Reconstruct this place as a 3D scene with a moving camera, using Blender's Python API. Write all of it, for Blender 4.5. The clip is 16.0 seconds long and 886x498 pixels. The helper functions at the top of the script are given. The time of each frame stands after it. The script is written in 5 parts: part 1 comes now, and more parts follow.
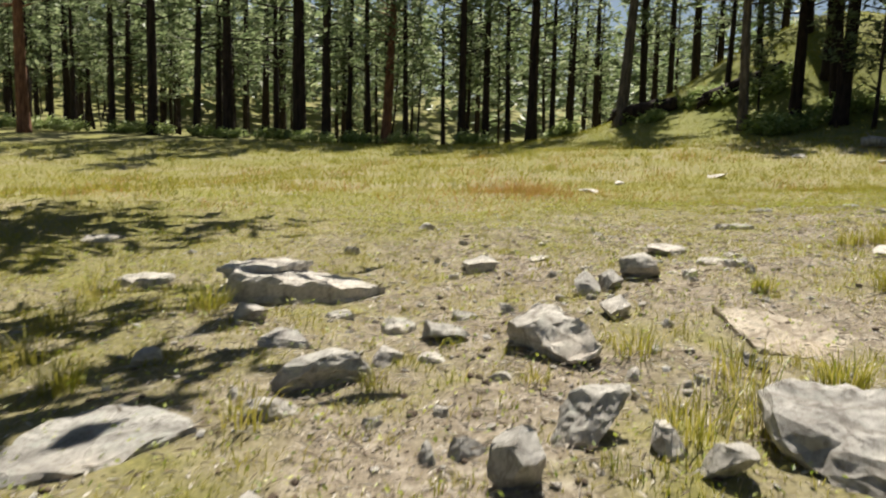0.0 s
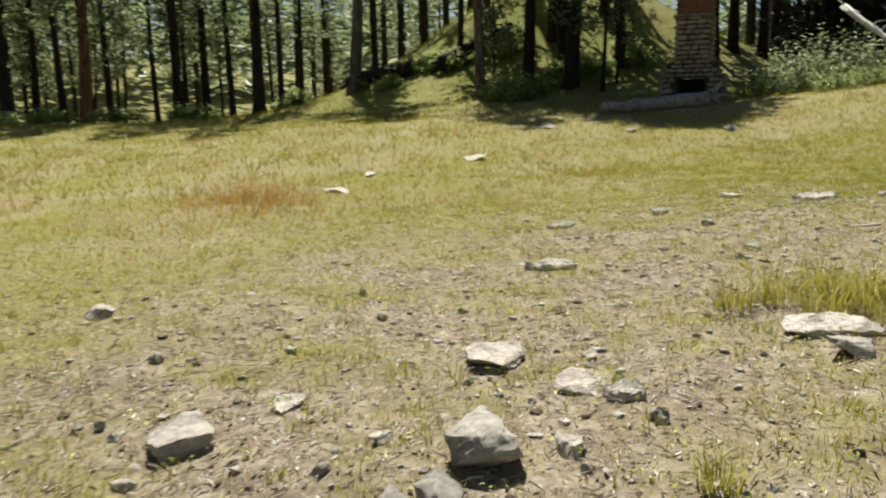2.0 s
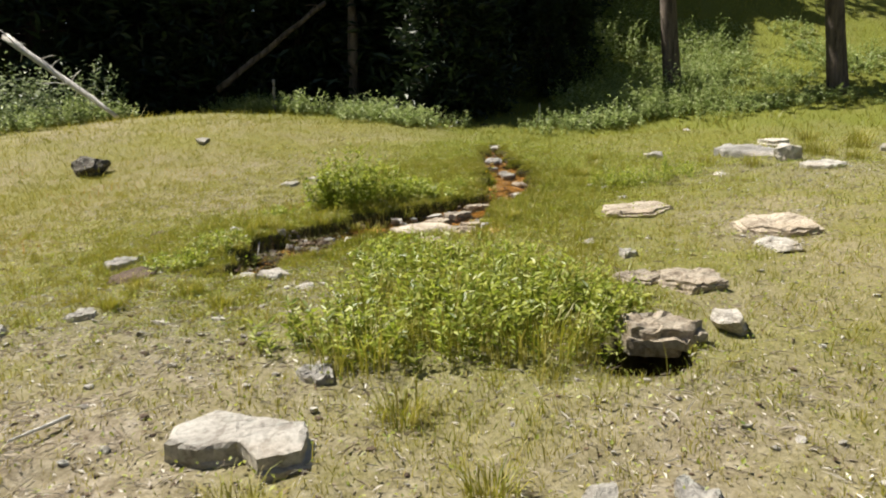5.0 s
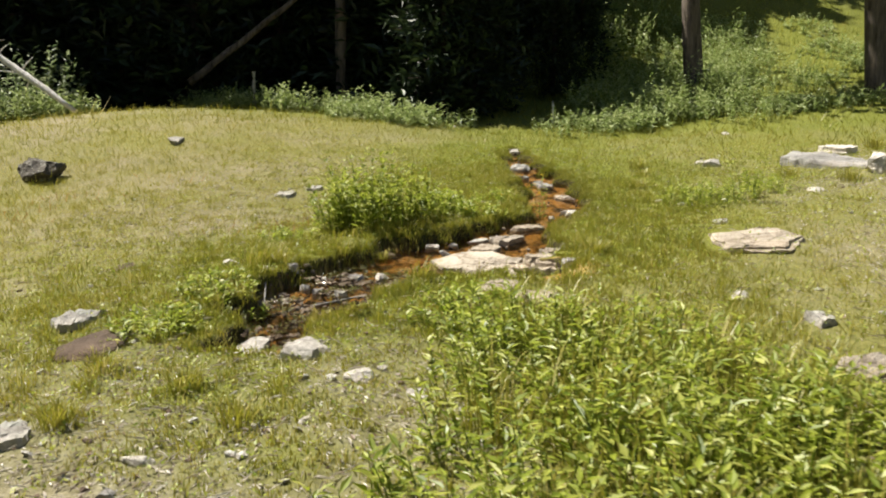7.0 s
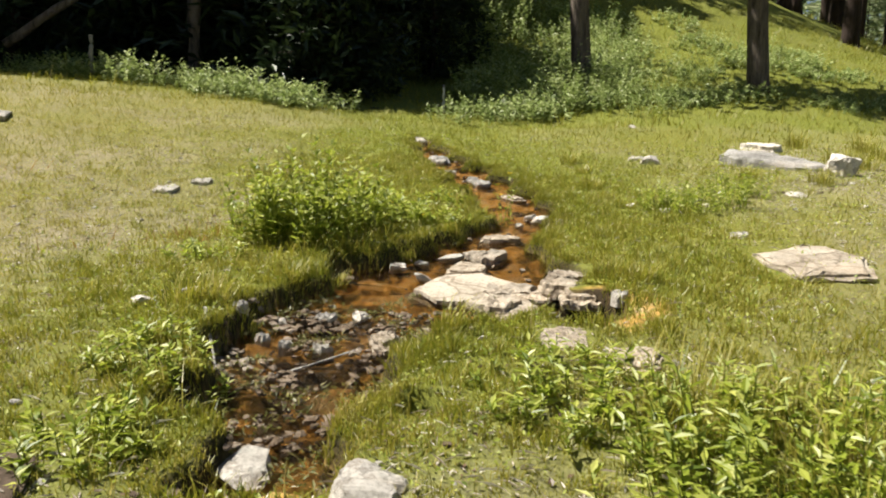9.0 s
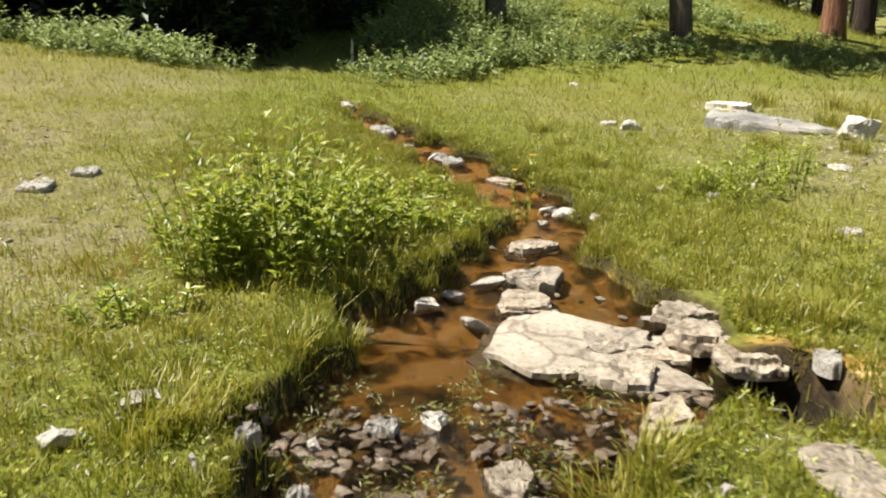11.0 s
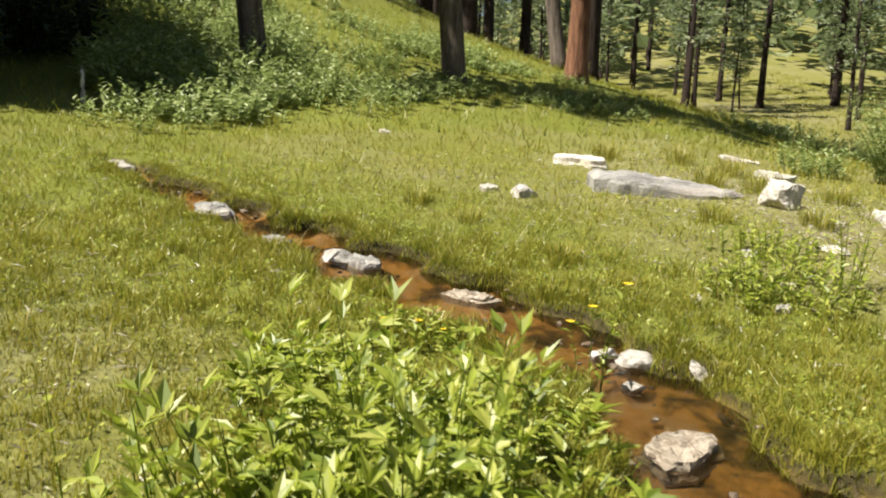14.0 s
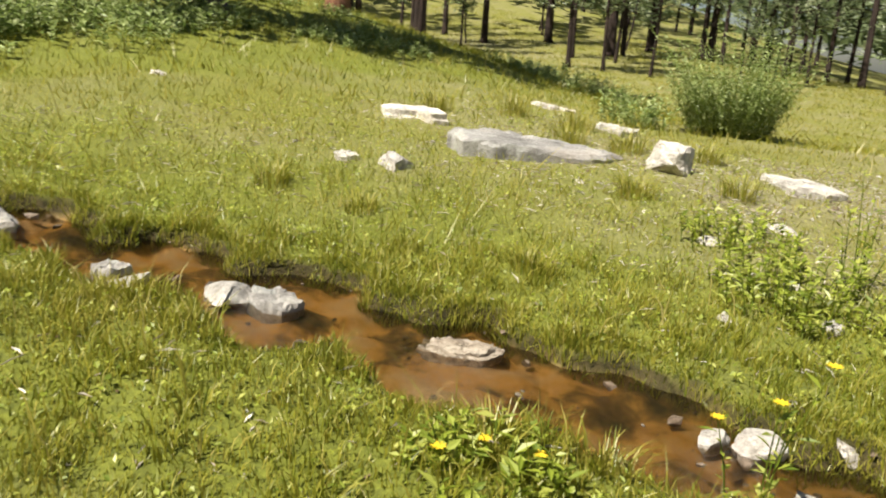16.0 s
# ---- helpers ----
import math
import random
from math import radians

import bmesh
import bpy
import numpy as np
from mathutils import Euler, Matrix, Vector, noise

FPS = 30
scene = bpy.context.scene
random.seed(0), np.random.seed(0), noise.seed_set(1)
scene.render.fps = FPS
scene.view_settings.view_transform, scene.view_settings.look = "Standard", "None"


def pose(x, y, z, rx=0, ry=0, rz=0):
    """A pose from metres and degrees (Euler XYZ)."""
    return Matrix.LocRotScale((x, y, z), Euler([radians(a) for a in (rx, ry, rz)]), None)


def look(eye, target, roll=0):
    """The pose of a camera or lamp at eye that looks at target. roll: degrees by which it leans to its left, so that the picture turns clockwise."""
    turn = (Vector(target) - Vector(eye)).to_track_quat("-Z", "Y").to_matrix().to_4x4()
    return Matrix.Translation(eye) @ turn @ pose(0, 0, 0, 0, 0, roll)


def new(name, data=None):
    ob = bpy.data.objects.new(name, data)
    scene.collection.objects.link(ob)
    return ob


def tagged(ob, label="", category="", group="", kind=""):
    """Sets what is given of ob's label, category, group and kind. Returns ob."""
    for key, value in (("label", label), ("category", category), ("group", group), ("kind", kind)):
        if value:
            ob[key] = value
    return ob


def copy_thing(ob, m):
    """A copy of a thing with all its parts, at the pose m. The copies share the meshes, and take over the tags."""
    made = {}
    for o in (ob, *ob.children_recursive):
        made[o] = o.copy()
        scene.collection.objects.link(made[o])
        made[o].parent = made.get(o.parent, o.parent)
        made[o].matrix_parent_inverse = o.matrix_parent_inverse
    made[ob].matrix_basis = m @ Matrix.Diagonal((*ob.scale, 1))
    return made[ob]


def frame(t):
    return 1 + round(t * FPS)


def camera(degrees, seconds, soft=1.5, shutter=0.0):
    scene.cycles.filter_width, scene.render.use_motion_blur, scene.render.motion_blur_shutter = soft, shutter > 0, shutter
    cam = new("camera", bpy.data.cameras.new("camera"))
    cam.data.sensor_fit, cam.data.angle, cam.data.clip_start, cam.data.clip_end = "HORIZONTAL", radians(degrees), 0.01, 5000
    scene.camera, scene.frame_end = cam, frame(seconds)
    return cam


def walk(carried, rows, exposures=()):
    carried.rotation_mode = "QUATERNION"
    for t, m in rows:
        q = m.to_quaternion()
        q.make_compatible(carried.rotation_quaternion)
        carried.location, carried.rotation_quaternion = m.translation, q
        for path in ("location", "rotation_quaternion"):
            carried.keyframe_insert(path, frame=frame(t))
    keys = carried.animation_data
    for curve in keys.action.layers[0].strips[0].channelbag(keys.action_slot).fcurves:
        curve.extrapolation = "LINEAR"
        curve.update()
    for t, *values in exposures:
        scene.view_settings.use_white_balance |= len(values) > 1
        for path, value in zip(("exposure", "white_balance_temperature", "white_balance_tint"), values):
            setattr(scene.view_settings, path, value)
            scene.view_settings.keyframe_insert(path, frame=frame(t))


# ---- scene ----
# The clearing lies round the origin; +y is the way the walk begins, z is up.
PATH = [
    (0, 0.000, 0.000, 0.000, 83.00, -1.50, 0.00),
    (0.5, 0.111, 0.820, 0.214, 84.32, -0.14, -4.32),
    (1, 0.089, 1.536, 0.282, 82.97, -0.12, -8.05),
    (1.5, 0.174, 2.326, 0.427, 81.72, 0.15, -12.27),
    (2, 0.377, 3.065, 0.487, 80.37, 0.79, -19.06),
    (2.5, 0.554, 3.705, 0.489, 79.40, 0.35, -29.53),
    (3, 0.935, 4.243, 0.685, 79.64, 0.25, -40.80),
    (3.5, 1.573, 4.582, 0.816, 80.60, 1.10, -48.87),
    (4, 2.096, 4.883, 0.851, 80.55, 1.29, -61.40),
    (4.2, 2.244, 4.929, 0.883, 80.23, 1.00, -66.96),
    (6.3, 4.199, 5.871, 0.937, 81.55, 1.53, -74.31),
    (6.5, 4.352, 6.044, 0.930, 81.85, 1.21, -73.93),
    (7, 4.881, 6.666, 0.987, 80.99, 0.81, -74.87),
    (7.5, 5.216, 7.123, 1.004, 80.89, 0.02, -77.33),
    (8, 5.663, 7.655, 0.946, 81.09, -0.49, -81.69),
    (8.5, 6.131, 8.026, 0.926, 80.96, -0.58, -84.95),
    (8.7, 6.281, 8.141, 0.961, 80.52, -0.84, -85.87),
    (10.8, 8.319, 9.354, 1.046, 77.16, -0.99, -96.05),
    (11, 8.622, 9.452, 1.021, 76.82, -0.74, -97.29),
    (11.5, 9.152, 9.703, 1.022, 75.65, -0.86, -100.35),
    (12, 9.611, 9.910, 1.041, 74.48, -0.88, -103.07),
    (12.5, 10.056, 10.088, 1.063, 74.85, -0.99, -105.81),
    (13, 10.593, 10.327, 1.126, 75.89, -2.39, -111.00),
    (13.5, 11.217, 10.484, 1.151, 78.41, -2.43, -115.65),
    (14, 11.798, 10.590, 1.163, 79.44, -1.97, -120.27),
    (14.5, 12.345, 10.682, 1.192, 78.99, -1.41, -125.02),
    (15, 12.877, 10.741, 1.214, 77.65, -1.53, -129.92),
    (15.5, 13.448, 10.672, 1.204, 76.71, -2.49, -134.42),
    (16, 13.991, 10.551, 1.239, 75.42, -3.59, -140.72),
]
cam = camera(58.5, 16.0, soft=1.95, shutter=0.25)
walk(cam, [(t, pose(x, y, z, rx, ry, rz)) for t, x, y, z, rx, ry, rz in PATH],
     [(0.0, 0.86), (1.5, 0.84), (3.0, 0.70), (4.5, 0.76), (7.0, 0.90), (11.0, 1.0), (13.5, 1.0), (16.0, 0.98)])

# ---- light: a high sun ahead of the first steps, and the sky ----
SUN_UP, SUN_TURN = 57.0, 12.0
world = bpy.data.worlds.new("sky")
scene.world = world
world.use_nodes = True
sky = world.node_tree.nodes.new("ShaderNodeTexSky")
sky.sky_type = 'NISHITA'
sky.sun_disc = False
sky.sun_elevation, sky.sun_rotation = radians(SUN_UP), radians(SUN_TURN)
background = world.node_tree.nodes["Background"]
background.inputs[1].default_value = 0.036
world.node_tree.links.new(sky.outputs[0], background.inputs[0])
sun = new("sun", bpy.data.lights.new("sun", 'SUN'))
sun.data.energy, sun.data.angle, sun.data.color = 5.3, radians(0.5), (1.0, 0.94, 0.82)
sun.matrix_world = look((math.sin(radians(SUN_TURN)) * 50, math.cos(radians(SUN_TURN)) * 50, math.tan(radians(SUN_UP)) * 50), (0, 0, 0))


# ---- materials ----
def material(name, rough=0.85, metal=0.0):
    m = bpy.data.materials.new(name)
    m.use_nodes = True
    b = m.node_tree.nodes["Principled BSDF"]
    b.inputs["Roughness"].default_value, b.inputs["Metallic"].default_value = rough, metal
    b.inputs["Specular IOR Level"].default_value = 0.25
    return m, m.node_tree, b


def node(tree, kind, **values):
    n = tree.nodes.new("ShaderNode" + kind)
    for key, value in values.items():
        n.inputs[key.replace("_", " ")].default_value = value
    return n


def noise_of(tree, scale, detail=5.0, rough=0.6, coords="Object"):
    n = node(tree, "TexNoise", Scale=scale, Detail=detail, Roughness=rough)
    tree.links.new(node(tree, "TexCoord").outputs[coords], n.inputs["Vector"])
    return n.outputs["Fac"]


def ramp(tree, fac, stops):
    r = node(tree, "ValToRGB")
    e = r.color_ramp.elements
    while len(e) < len(stops):
        e.new(0.5)
    for i, (at, colour) in enumerate(stops):
        e[i].position, e[i].color = at, (*colour, 1)
    tree.links.new(fac, r.inputs[0])
    return r.outputs[0]


def mix(tree, fac, a, b, how='MIX'):
    n = tree.nodes.new("ShaderNodeMix")
    n.data_type, n.blend_type = 'RGBA', how
    for socket, value in ((0, fac), (6, a), (7, b)):
        if isinstance(value, (int, float)):
            n.inputs[socket].default_value = value
        elif isinstance(value, tuple):
            n.inputs[socket].default_value = (*value, 1)
        else:
            tree.links.new(value, n.inputs[socket])
    return n.outputs[2]


def bump(tree, b, height, strength, distance):
    n = node(tree, "Bump", Strength=strength, Distance=distance)
    tree.links.new(height, n.inputs["Height"])
    tree.links.new(n.outputs[0], b.inputs["Normal"])


def attribute(tree, name):
    n = tree.nodes.new("ShaderNodeAttribute")
    n.attribute_name = name
    return n.outputs["Fac"]


def island(tree):
    return node(tree, "NewGeometry").outputs["Random Per Island"]


def ground_material():
    m, t, b = material("meadow_soil", 0.95)
    dirt = ramp(t, noise_of(t, 9, 8), [(0.3, (0.06, 0.044, 0.034)), (0.5, (0.215, 0.175, 0.145)), (0.66, (0.46, 0.41, 0.36))])
    litter = ramp(t, noise_of(t, 45, 6, 0.7), [(0.38, (0.13, 0.10, 0.06)), (0.55, (0.31, 0.26, 0.175)), (0.7, (0.54, 0.49, 0.39))])
    dry = mix(t, 0.5, dirt, litter)
    turf = ramp(t, noise_of(t, 30, 6, 0.7), [(0.3, (0.06, 0.062, 0.012)), (0.5, (0.175, 0.17, 0.034)), (0.7, (0.32, 0.275, 0.095))])
    lush = ramp(t, noise_of(t, 26, 6, 0.7), [(0.3, (0.055, 0.07, 0.008)), (0.6, (0.165, 0.185, 0.02)), (0.8, (0.29, 0.28, 0.05))])
    broad = ramp(t, noise_of(t, 0.22, 4), [(0.38, (0.0, 0.0, 0.0)), (0.62, (0.35, 0.35, 0.35))])
    turf = mix(t, broad, turf, mix(t, 0.6, turf, dry))
    bleached = ramp(t, noise_of(t, 0.55, 6, 0.65), [(0.42, (0.0, 0.0, 0.0)), (0.64, (0.75, 0.75, 0.75))])
    turf = mix(t, bleached, turf, ramp(t, noise_of(t, 18, 6, 0.7), [(0.32, (0.14, 0.11, 0.06)), (0.68, (0.38, 0.33, 0.22))]))
    c = mix(t, attribute(t, "turf"), dry, turf)
    c = mix(t, attribute(t, "lush"), c, lush)
    mud = ramp(t, noise_of(t, 3.2, 6, 0.58), [(0.34, (0.055, 0.04, 0.02)), (0.44, (0.22, 0.135, 0.045)), (0.52, (0.60, 0.345, 0.09)), (0.68, (0.62, 0.46, 0.27))])
    c = mix(t, attribute(t, "mud"), c, mud)
    # near-black wet soil; also paints the shade under the banks and in the hollows
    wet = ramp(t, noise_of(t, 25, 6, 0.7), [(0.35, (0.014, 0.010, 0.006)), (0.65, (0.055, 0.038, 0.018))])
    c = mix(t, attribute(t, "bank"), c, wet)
    t.links.new(c, b.inputs["Base Color"])
    bump(t, b, noise_of(t, 40, 8, 0.75), 0.6, 0.03)
    return m


def rock_material(name, dark, mid, light, lichen=0.5, cracks=0.0):
    m, t, b = material(name, 0.9)
    base = ramp(t, noise_of(t, 3.2, 8, 0.65), [(0.32, dark), (0.52, mid), (0.68, light)])
    fine = ramp(t, noise_of(t, 38, 6, 0.7), [(0.3, (0.35, 0.33, 0.3)), (0.5, (0.85, 0.85, 0.85)), (0.7, (1.0, 1.0, 1.0))])
    c = mix(t, 0.75, base, fine, 'MULTIPLY')
    spots = ramp(t, noise_of(t, 11, 4, 0.55), [(0.56, (0, 0, 0)), (0.62, (1, 1, 1))])
    scale = t.nodes.new("ShaderNodeMath")
    scale.operation, scale.inputs[1].default_value = 'MULTIPLY', lichen
    t.links.new(spots, scale.inputs[0])
    c = mix(t, scale.outputs[0], c, (0.50, 0.52, 0.48))
    stain = ramp(t, noise_of(t, 1.7, 5), [(0.5, (1, 1, 1)), (0.72, (0.72, 0.56, 0.42))])
    c = mix(t, 0.5, c, stain, 'MULTIPLY')
    black = ramp(t, noise_of(t, 6.5, 7, 0.7), [(0.54, (1, 1, 1)), (0.63, (0.38, 0.37, 0.35))])
    c = mix(t, 0.4, c, black, 'MULTIPLY')
    if cracks:
        bent = mix(t, 0.12, node(t, "TexCoord").outputs["Object"], node(t, "TexNoise", Scale=7.0, Detail=4.0).outputs["Color"])
        joint = node(t, "TexVoronoi", Scale=3.2)
        joint.feature = 'DISTANCE_TO_EDGE'
        t.links.new(bent, joint.inputs["Vector"])
        line = ramp(t, joint.outputs["Distance"], [(0.0, (0.25, 0.21, 0.17)), (0.018, (0.45, 0.4, 0.35)), (0.05, (1, 1, 1))])
        c = mix(t, cracks, c, line, 'MULTIPLY')
    v = node(t, "ObjectInfo").outputs["Random"]
    c = mix(t, 1.0, c, ramp(t, v, [(0.0, (0.78, 0.77, 0.76)), (1.0, (1.1, 1.07, 1.02))]), 'MULTIPLY')
    t.links.new(c, b.inputs["Base Color"])
    bump(t, b, noise_of(t, 17, 10, 0.8), 0.9, 0.026)
    return m


def blade_material(name, stops, through_light=0.35):
    m = bpy.data.materials.new(name)
    m.use_nodes = True
    t = m.node_tree
    t.nodes.clear()
    fac = mix(t, 0.45, attribute(t, "dry"), island(t))
    patch = mix(t, 0.25, fac, noise_of(t, 0.7, 4))
    c = ramp(t, patch, stops)
    d, tr = node(t, "BsdfDiffuse"), node(t, "BsdfTranslucent")
    g = node(t, "BsdfGlossy", Roughness=0.45, Color=(1, 1, 1, 1))
    s, s2, out = node(t, "MixShader", Fac=through_light), node(t, "MixShader", Fac=0.03), node(t, "OutputMaterial")
    t.links.new(c, d.inputs[0]), t.links.new(c, tr.inputs[0])
    t.links.new(d.outputs[0], s.inputs[1]), t.links.new(tr.outputs[0], s.inputs[2])
    t.links.new(s.outputs[0], s2.inputs[1]), t.links.new(g.outputs[0], s2.inputs[2])
    t.links.new(s2.outputs[0], out.inputs[0])
    return m


def bark_material(name, dark, light, scale=7):
    m, t, b = material(name, 0.95)
    n = node(t, "TexNoise", Scale=scale, Detail=7, Roughness=0.7)
    stretch = node(t, "Mapping", Scale=(1, 1, 0.18))
    t.links.new(node(t, "TexCoord").outputs["Object"], stretch.inputs[0])
    t.links.new(stretch.outputs[0], n.inputs["Vector"])
    c = ramp(t, n.outputs["Fac"], [(0.35, dark), (0.68, light)])
    c = mix(t, 0.6, c, ramp(t, noise_of(t, 1.3, 3), [(0.35, (0.7, 0.7, 0.7)), (0.7, (1.1, 1.05, 1.0))]), 'MULTIPLY')
    t.links.new(c, b.inputs["Base Color"])
    bump(t, b, n.outputs["Fac"], 1.0, 0.04)
    return m


def water_material():
    m = bpy.data.materials.new("stream_water")
    m.use_nodes = True
    t = m.node_tree
    t.nodes.clear()
    clear, gloss = node(t, "BsdfTransparent", Color=(0.96, 0.88, 0.74, 1)), node(t, "BsdfGlossy", Roughness=0.06)
    f, s, out = node(t, "Fresnel", IOR=1.42), node(t, "MixShader"), node(t, "OutputMaterial")
    w = node(t, "Bump", Strength=1.0, Distance=0.09)
    t.links.new(noise_of(t, 30, 5, 0.7), w.inputs["Height"])
    t.links.new(w.outputs[0], gloss.inputs["Normal"]), t.links.new(w.outputs[0], f.inputs["Normal"])
    t.links.new(f.outputs[0], s.inputs[0]), t.links.new(clear.outputs[0], s.inputs[1]), t.links.new(gloss.outputs[0], s.inputs[2])
    t.links.new(s.outputs[0], out.inputs[0])
    return m


SOIL = ground_material()
ROCK_GREY = rock_material("grey_stone", (0.22, 0.205, 0.19), (0.58, 0.56, 0.53), (0.86, 0.85, 0.83), 0.5)
ROCK_PALE = rock_material("pale_stone", (0.40, 0.37, 0.34), (0.74, 0.71, 0.67), (0.90, 0.89, 0.86), 0.3, 0.4)
ROCK_TAN = rock_material("tan_ledge_stone", (0.32, 0.26, 0.20), (0.59, 0.52, 0.43), (0.78, 0.72, 0.63), 0.05, 0.5)
ROCK_DARK = rock_material("dark_stone", (0.05, 0.045, 0.04), (0.12, 0.11, 0.10), (0.22, 0.21, 0.19), 0.4)
EARTH = rock_material("brown_earth", (0.09, 0.065, 0.05), (0.17, 0.125, 0.095), (0.26, 0.20, 0.16), 0.0)
CHIMNEY_STONE = rock_material("chimney_stone", (0.12, 0.105, 0.095), (0.31, 0.275, 0.245), (0.52, 0.48, 0.44), 0.15)
MORTAR = rock_material("mortar", (0.05, 0.042, 0.036), (0.09, 0.075, 0.065), (0.15, 0.13, 0.11), 0.0)
ROCK_PLATE = rock_material("cream_plate_stone", (0.33, 0.28, 0.225), (0.58, 0.52, 0.44), (0.76, 0.70, 0.62), 0.05, 0.55)
ROCK_WEATHERED = rock_material("weathered_grey_stone", (0.17, 0.165, 0.155), (0.40, 0.39, 0.38), (0.64, 0.63, 0.61), 0.35)
BRICK = rock_material("old_brick", (0.14, 0.06, 0.042), (0.29, 0.135, 0.09), (0.42, 0.28, 0.21), 0.05)
SOOT = rock_material("soot", (0.008, 0.008, 0.008), (0.015, 0.014, 0.013), (0.03, 0.028, 0.026), 0.0)
# near black: the shade on backlit trunks is put into this bark colour
BARK_BACKLIT = bark_material("pine_bark", (0.012, 0.008, 0.007), (0.06, 0.042, 0.034))
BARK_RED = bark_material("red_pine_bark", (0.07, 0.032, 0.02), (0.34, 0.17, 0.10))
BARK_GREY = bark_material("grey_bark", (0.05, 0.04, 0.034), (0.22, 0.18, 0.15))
DEAD_WOOD = bark_material("weathered_wood", (0.16, 0.15, 0.14), (0.50, 0.48, 0.45), 12)
WHITE_WOOD = bark_material("bleached_wood", (0.55, 0.53, 0.5), (0.86, 0.84, 0.81), 12)
GRASS = blade_material("grass", [(0.15, (0.13, 0.168, 0.014)), (0.40, (0.285, 0.275, 0.028)), (0.60, (0.37, 0.325, 0.065)), (0.85, (0.57, 0.475, 0.22))], 0.42)
LEAF = blade_material("weed_leaf", [(0.2, (0.13, 0.19, 0.018)), (0.5, (0.33, 0.39, 0.042)), (0.8, (0.55, 0.56, 0.14))], 0.52)
FERN = blade_material("fern_leaf", [(0.2, (0.13, 0.19, 0.045)), (0.5, (0.30, 0.37, 0.12)), (0.8, (0.52, 0.57, 0.28))], 0.4)
NEEDLE = blade_material("pine_needle", [(0.2, (0.06, 0.09, 0.038)), (0.5, (0.175, 0.225, 0.10)), (0.8, (0.40, 0.44, 0.26))], 0.55)
# needles far below their own tone: the hollow's deep shade is painted in
SPRUCE_SHADED = blade_material("shaded_spruce_needle", [(0.2, (0.008, 0.016, 0.008)), (0.5, (0.016, 0.03, 0.012)), (0.8, (0.045, 0.07, 0.026))], 0.15)
PETAL = blade_material("yellow_petal", [(0.2, (0.7, 0.48, 0.02)), (0.8, (0.85, 0.62, 0.04))], 0.3)
RED_GRASS = blade_material("red_grass", [(0.2, (0.26, 0.15, 0.035)), (0.5, (0.42, 0.23, 0.07)), (0.85, (0.56, 0.36, 0.16))], 0.4)
STRAW = blade_material("straw_litter", [(0.1, (0.26, 0.20, 0.15)), (0.5, (0.48, 0.43, 0.37)), (0.85, (0.78, 0.75, 0.69))], 0.15)
HUMUS = blade_material("dark_litter", [(0.1, (0.05, 0.032, 0.02)), (0.6, (0.13, 0.085, 0.05)), (0.9, (0.24, 0.17, 0.11))], 0.05)
MOSS = blade_material("wet_moss", [(0.2, (0.05, 0.055, 0.012)), (0.5, (0.13, 0.135, 0.025)), (0.8, (0.27, 0.24, 0.07))], 0.3)
WET_STONE = rock_material("wet_stone", (0.12, 0.085, 0.06), (0.36, 0.28, 0.21), (0.64, 0.57, 0.49), 0.1)
WET_STONE.node_tree.nodes["Principled BSDF"].inputs["Roughness"].default_value = 0.1
WATER = water_material()

# ---- the lie of the land ----
PLAIN = -4.44
BUMPS = [
    (0, 5, 5, 0.273),
    (6, 6, 5, 0.595),
    (12, 8, 5, 0.023),
    (18, 5, 6, 0.934),
    (25, 3, 8, 1.008),
    (16, 25, 8, 1.423),
    (3, 17, 8, 0.781),
    (22, 17, 5, 1.254),
    (21, 20, 5, 0.328),
    (17, 4, 4, 0.049),
    (28, -6, 6, 1.092),
    (-6, 12, 6, 0.766),
    (13, -3, 5, 1.236),
    (9, 11, 4, 0.351),
    (14, 12, 5, 0.298),
    (4, 25, 7, 0.406),
    (0, -2, 6, 0.298),
    (10, 3, 5, 0.448),
    (10, 40, 14, 1.816),
    (-12, 46, 14, 1.366),
    (40, -35, 25, 2.494),
    (-25, -25, 30, 2.656),
    (-30, 50, 25, 1.720),
]
HILLS = [(20.5, 42, 6, 5.5, 4.2), (49, 8, 12, 14, 12.0), (24, 50, 9, 9, 5.0), (60, 50, 25, 25, 9.0), (115, -95, 45, 45, 26.0), (-110, 120, 50, 60, 22.0)]
# the stream, from the head of the meadow down to the riffle: x, y, half width, water level
STREAM = [
    (20.3, 9.42, 0.08, 0.42), (19.4, 9.24, 0.15, 0.34), (17.8, 8.75, 0.33, 0.14), (16.6, 8.28, 0.40, 0.01), (15.4, 7.95, 0.42, -0.10),
    (14.5, 7.9, 0.34, -0.17), (13.6, 8.18, 0.40, -0.27), (12.9, 8.42, 0.72, -0.33), (12.2, 8.55, 0.98, -0.37), (11.4, 9.05, 0.74, -0.40),
    (10.6, 9.28, 0.55, -0.44), (9.9, 9.2, 0.42, -0.47), (9.3, 9.1, 0.22, -0.48)]
PITS = [(11.42, 7.62, 0.31, 0.21, 1.0), (7.55, 5.40, 0.26, 0.22, 0.75), (9.85, 8.55, 0.1, 0.1, 0.2)]


def smooth(t):
    t = np.clip(t, 0, 1)
    return t * t * (3 - 2 * t)


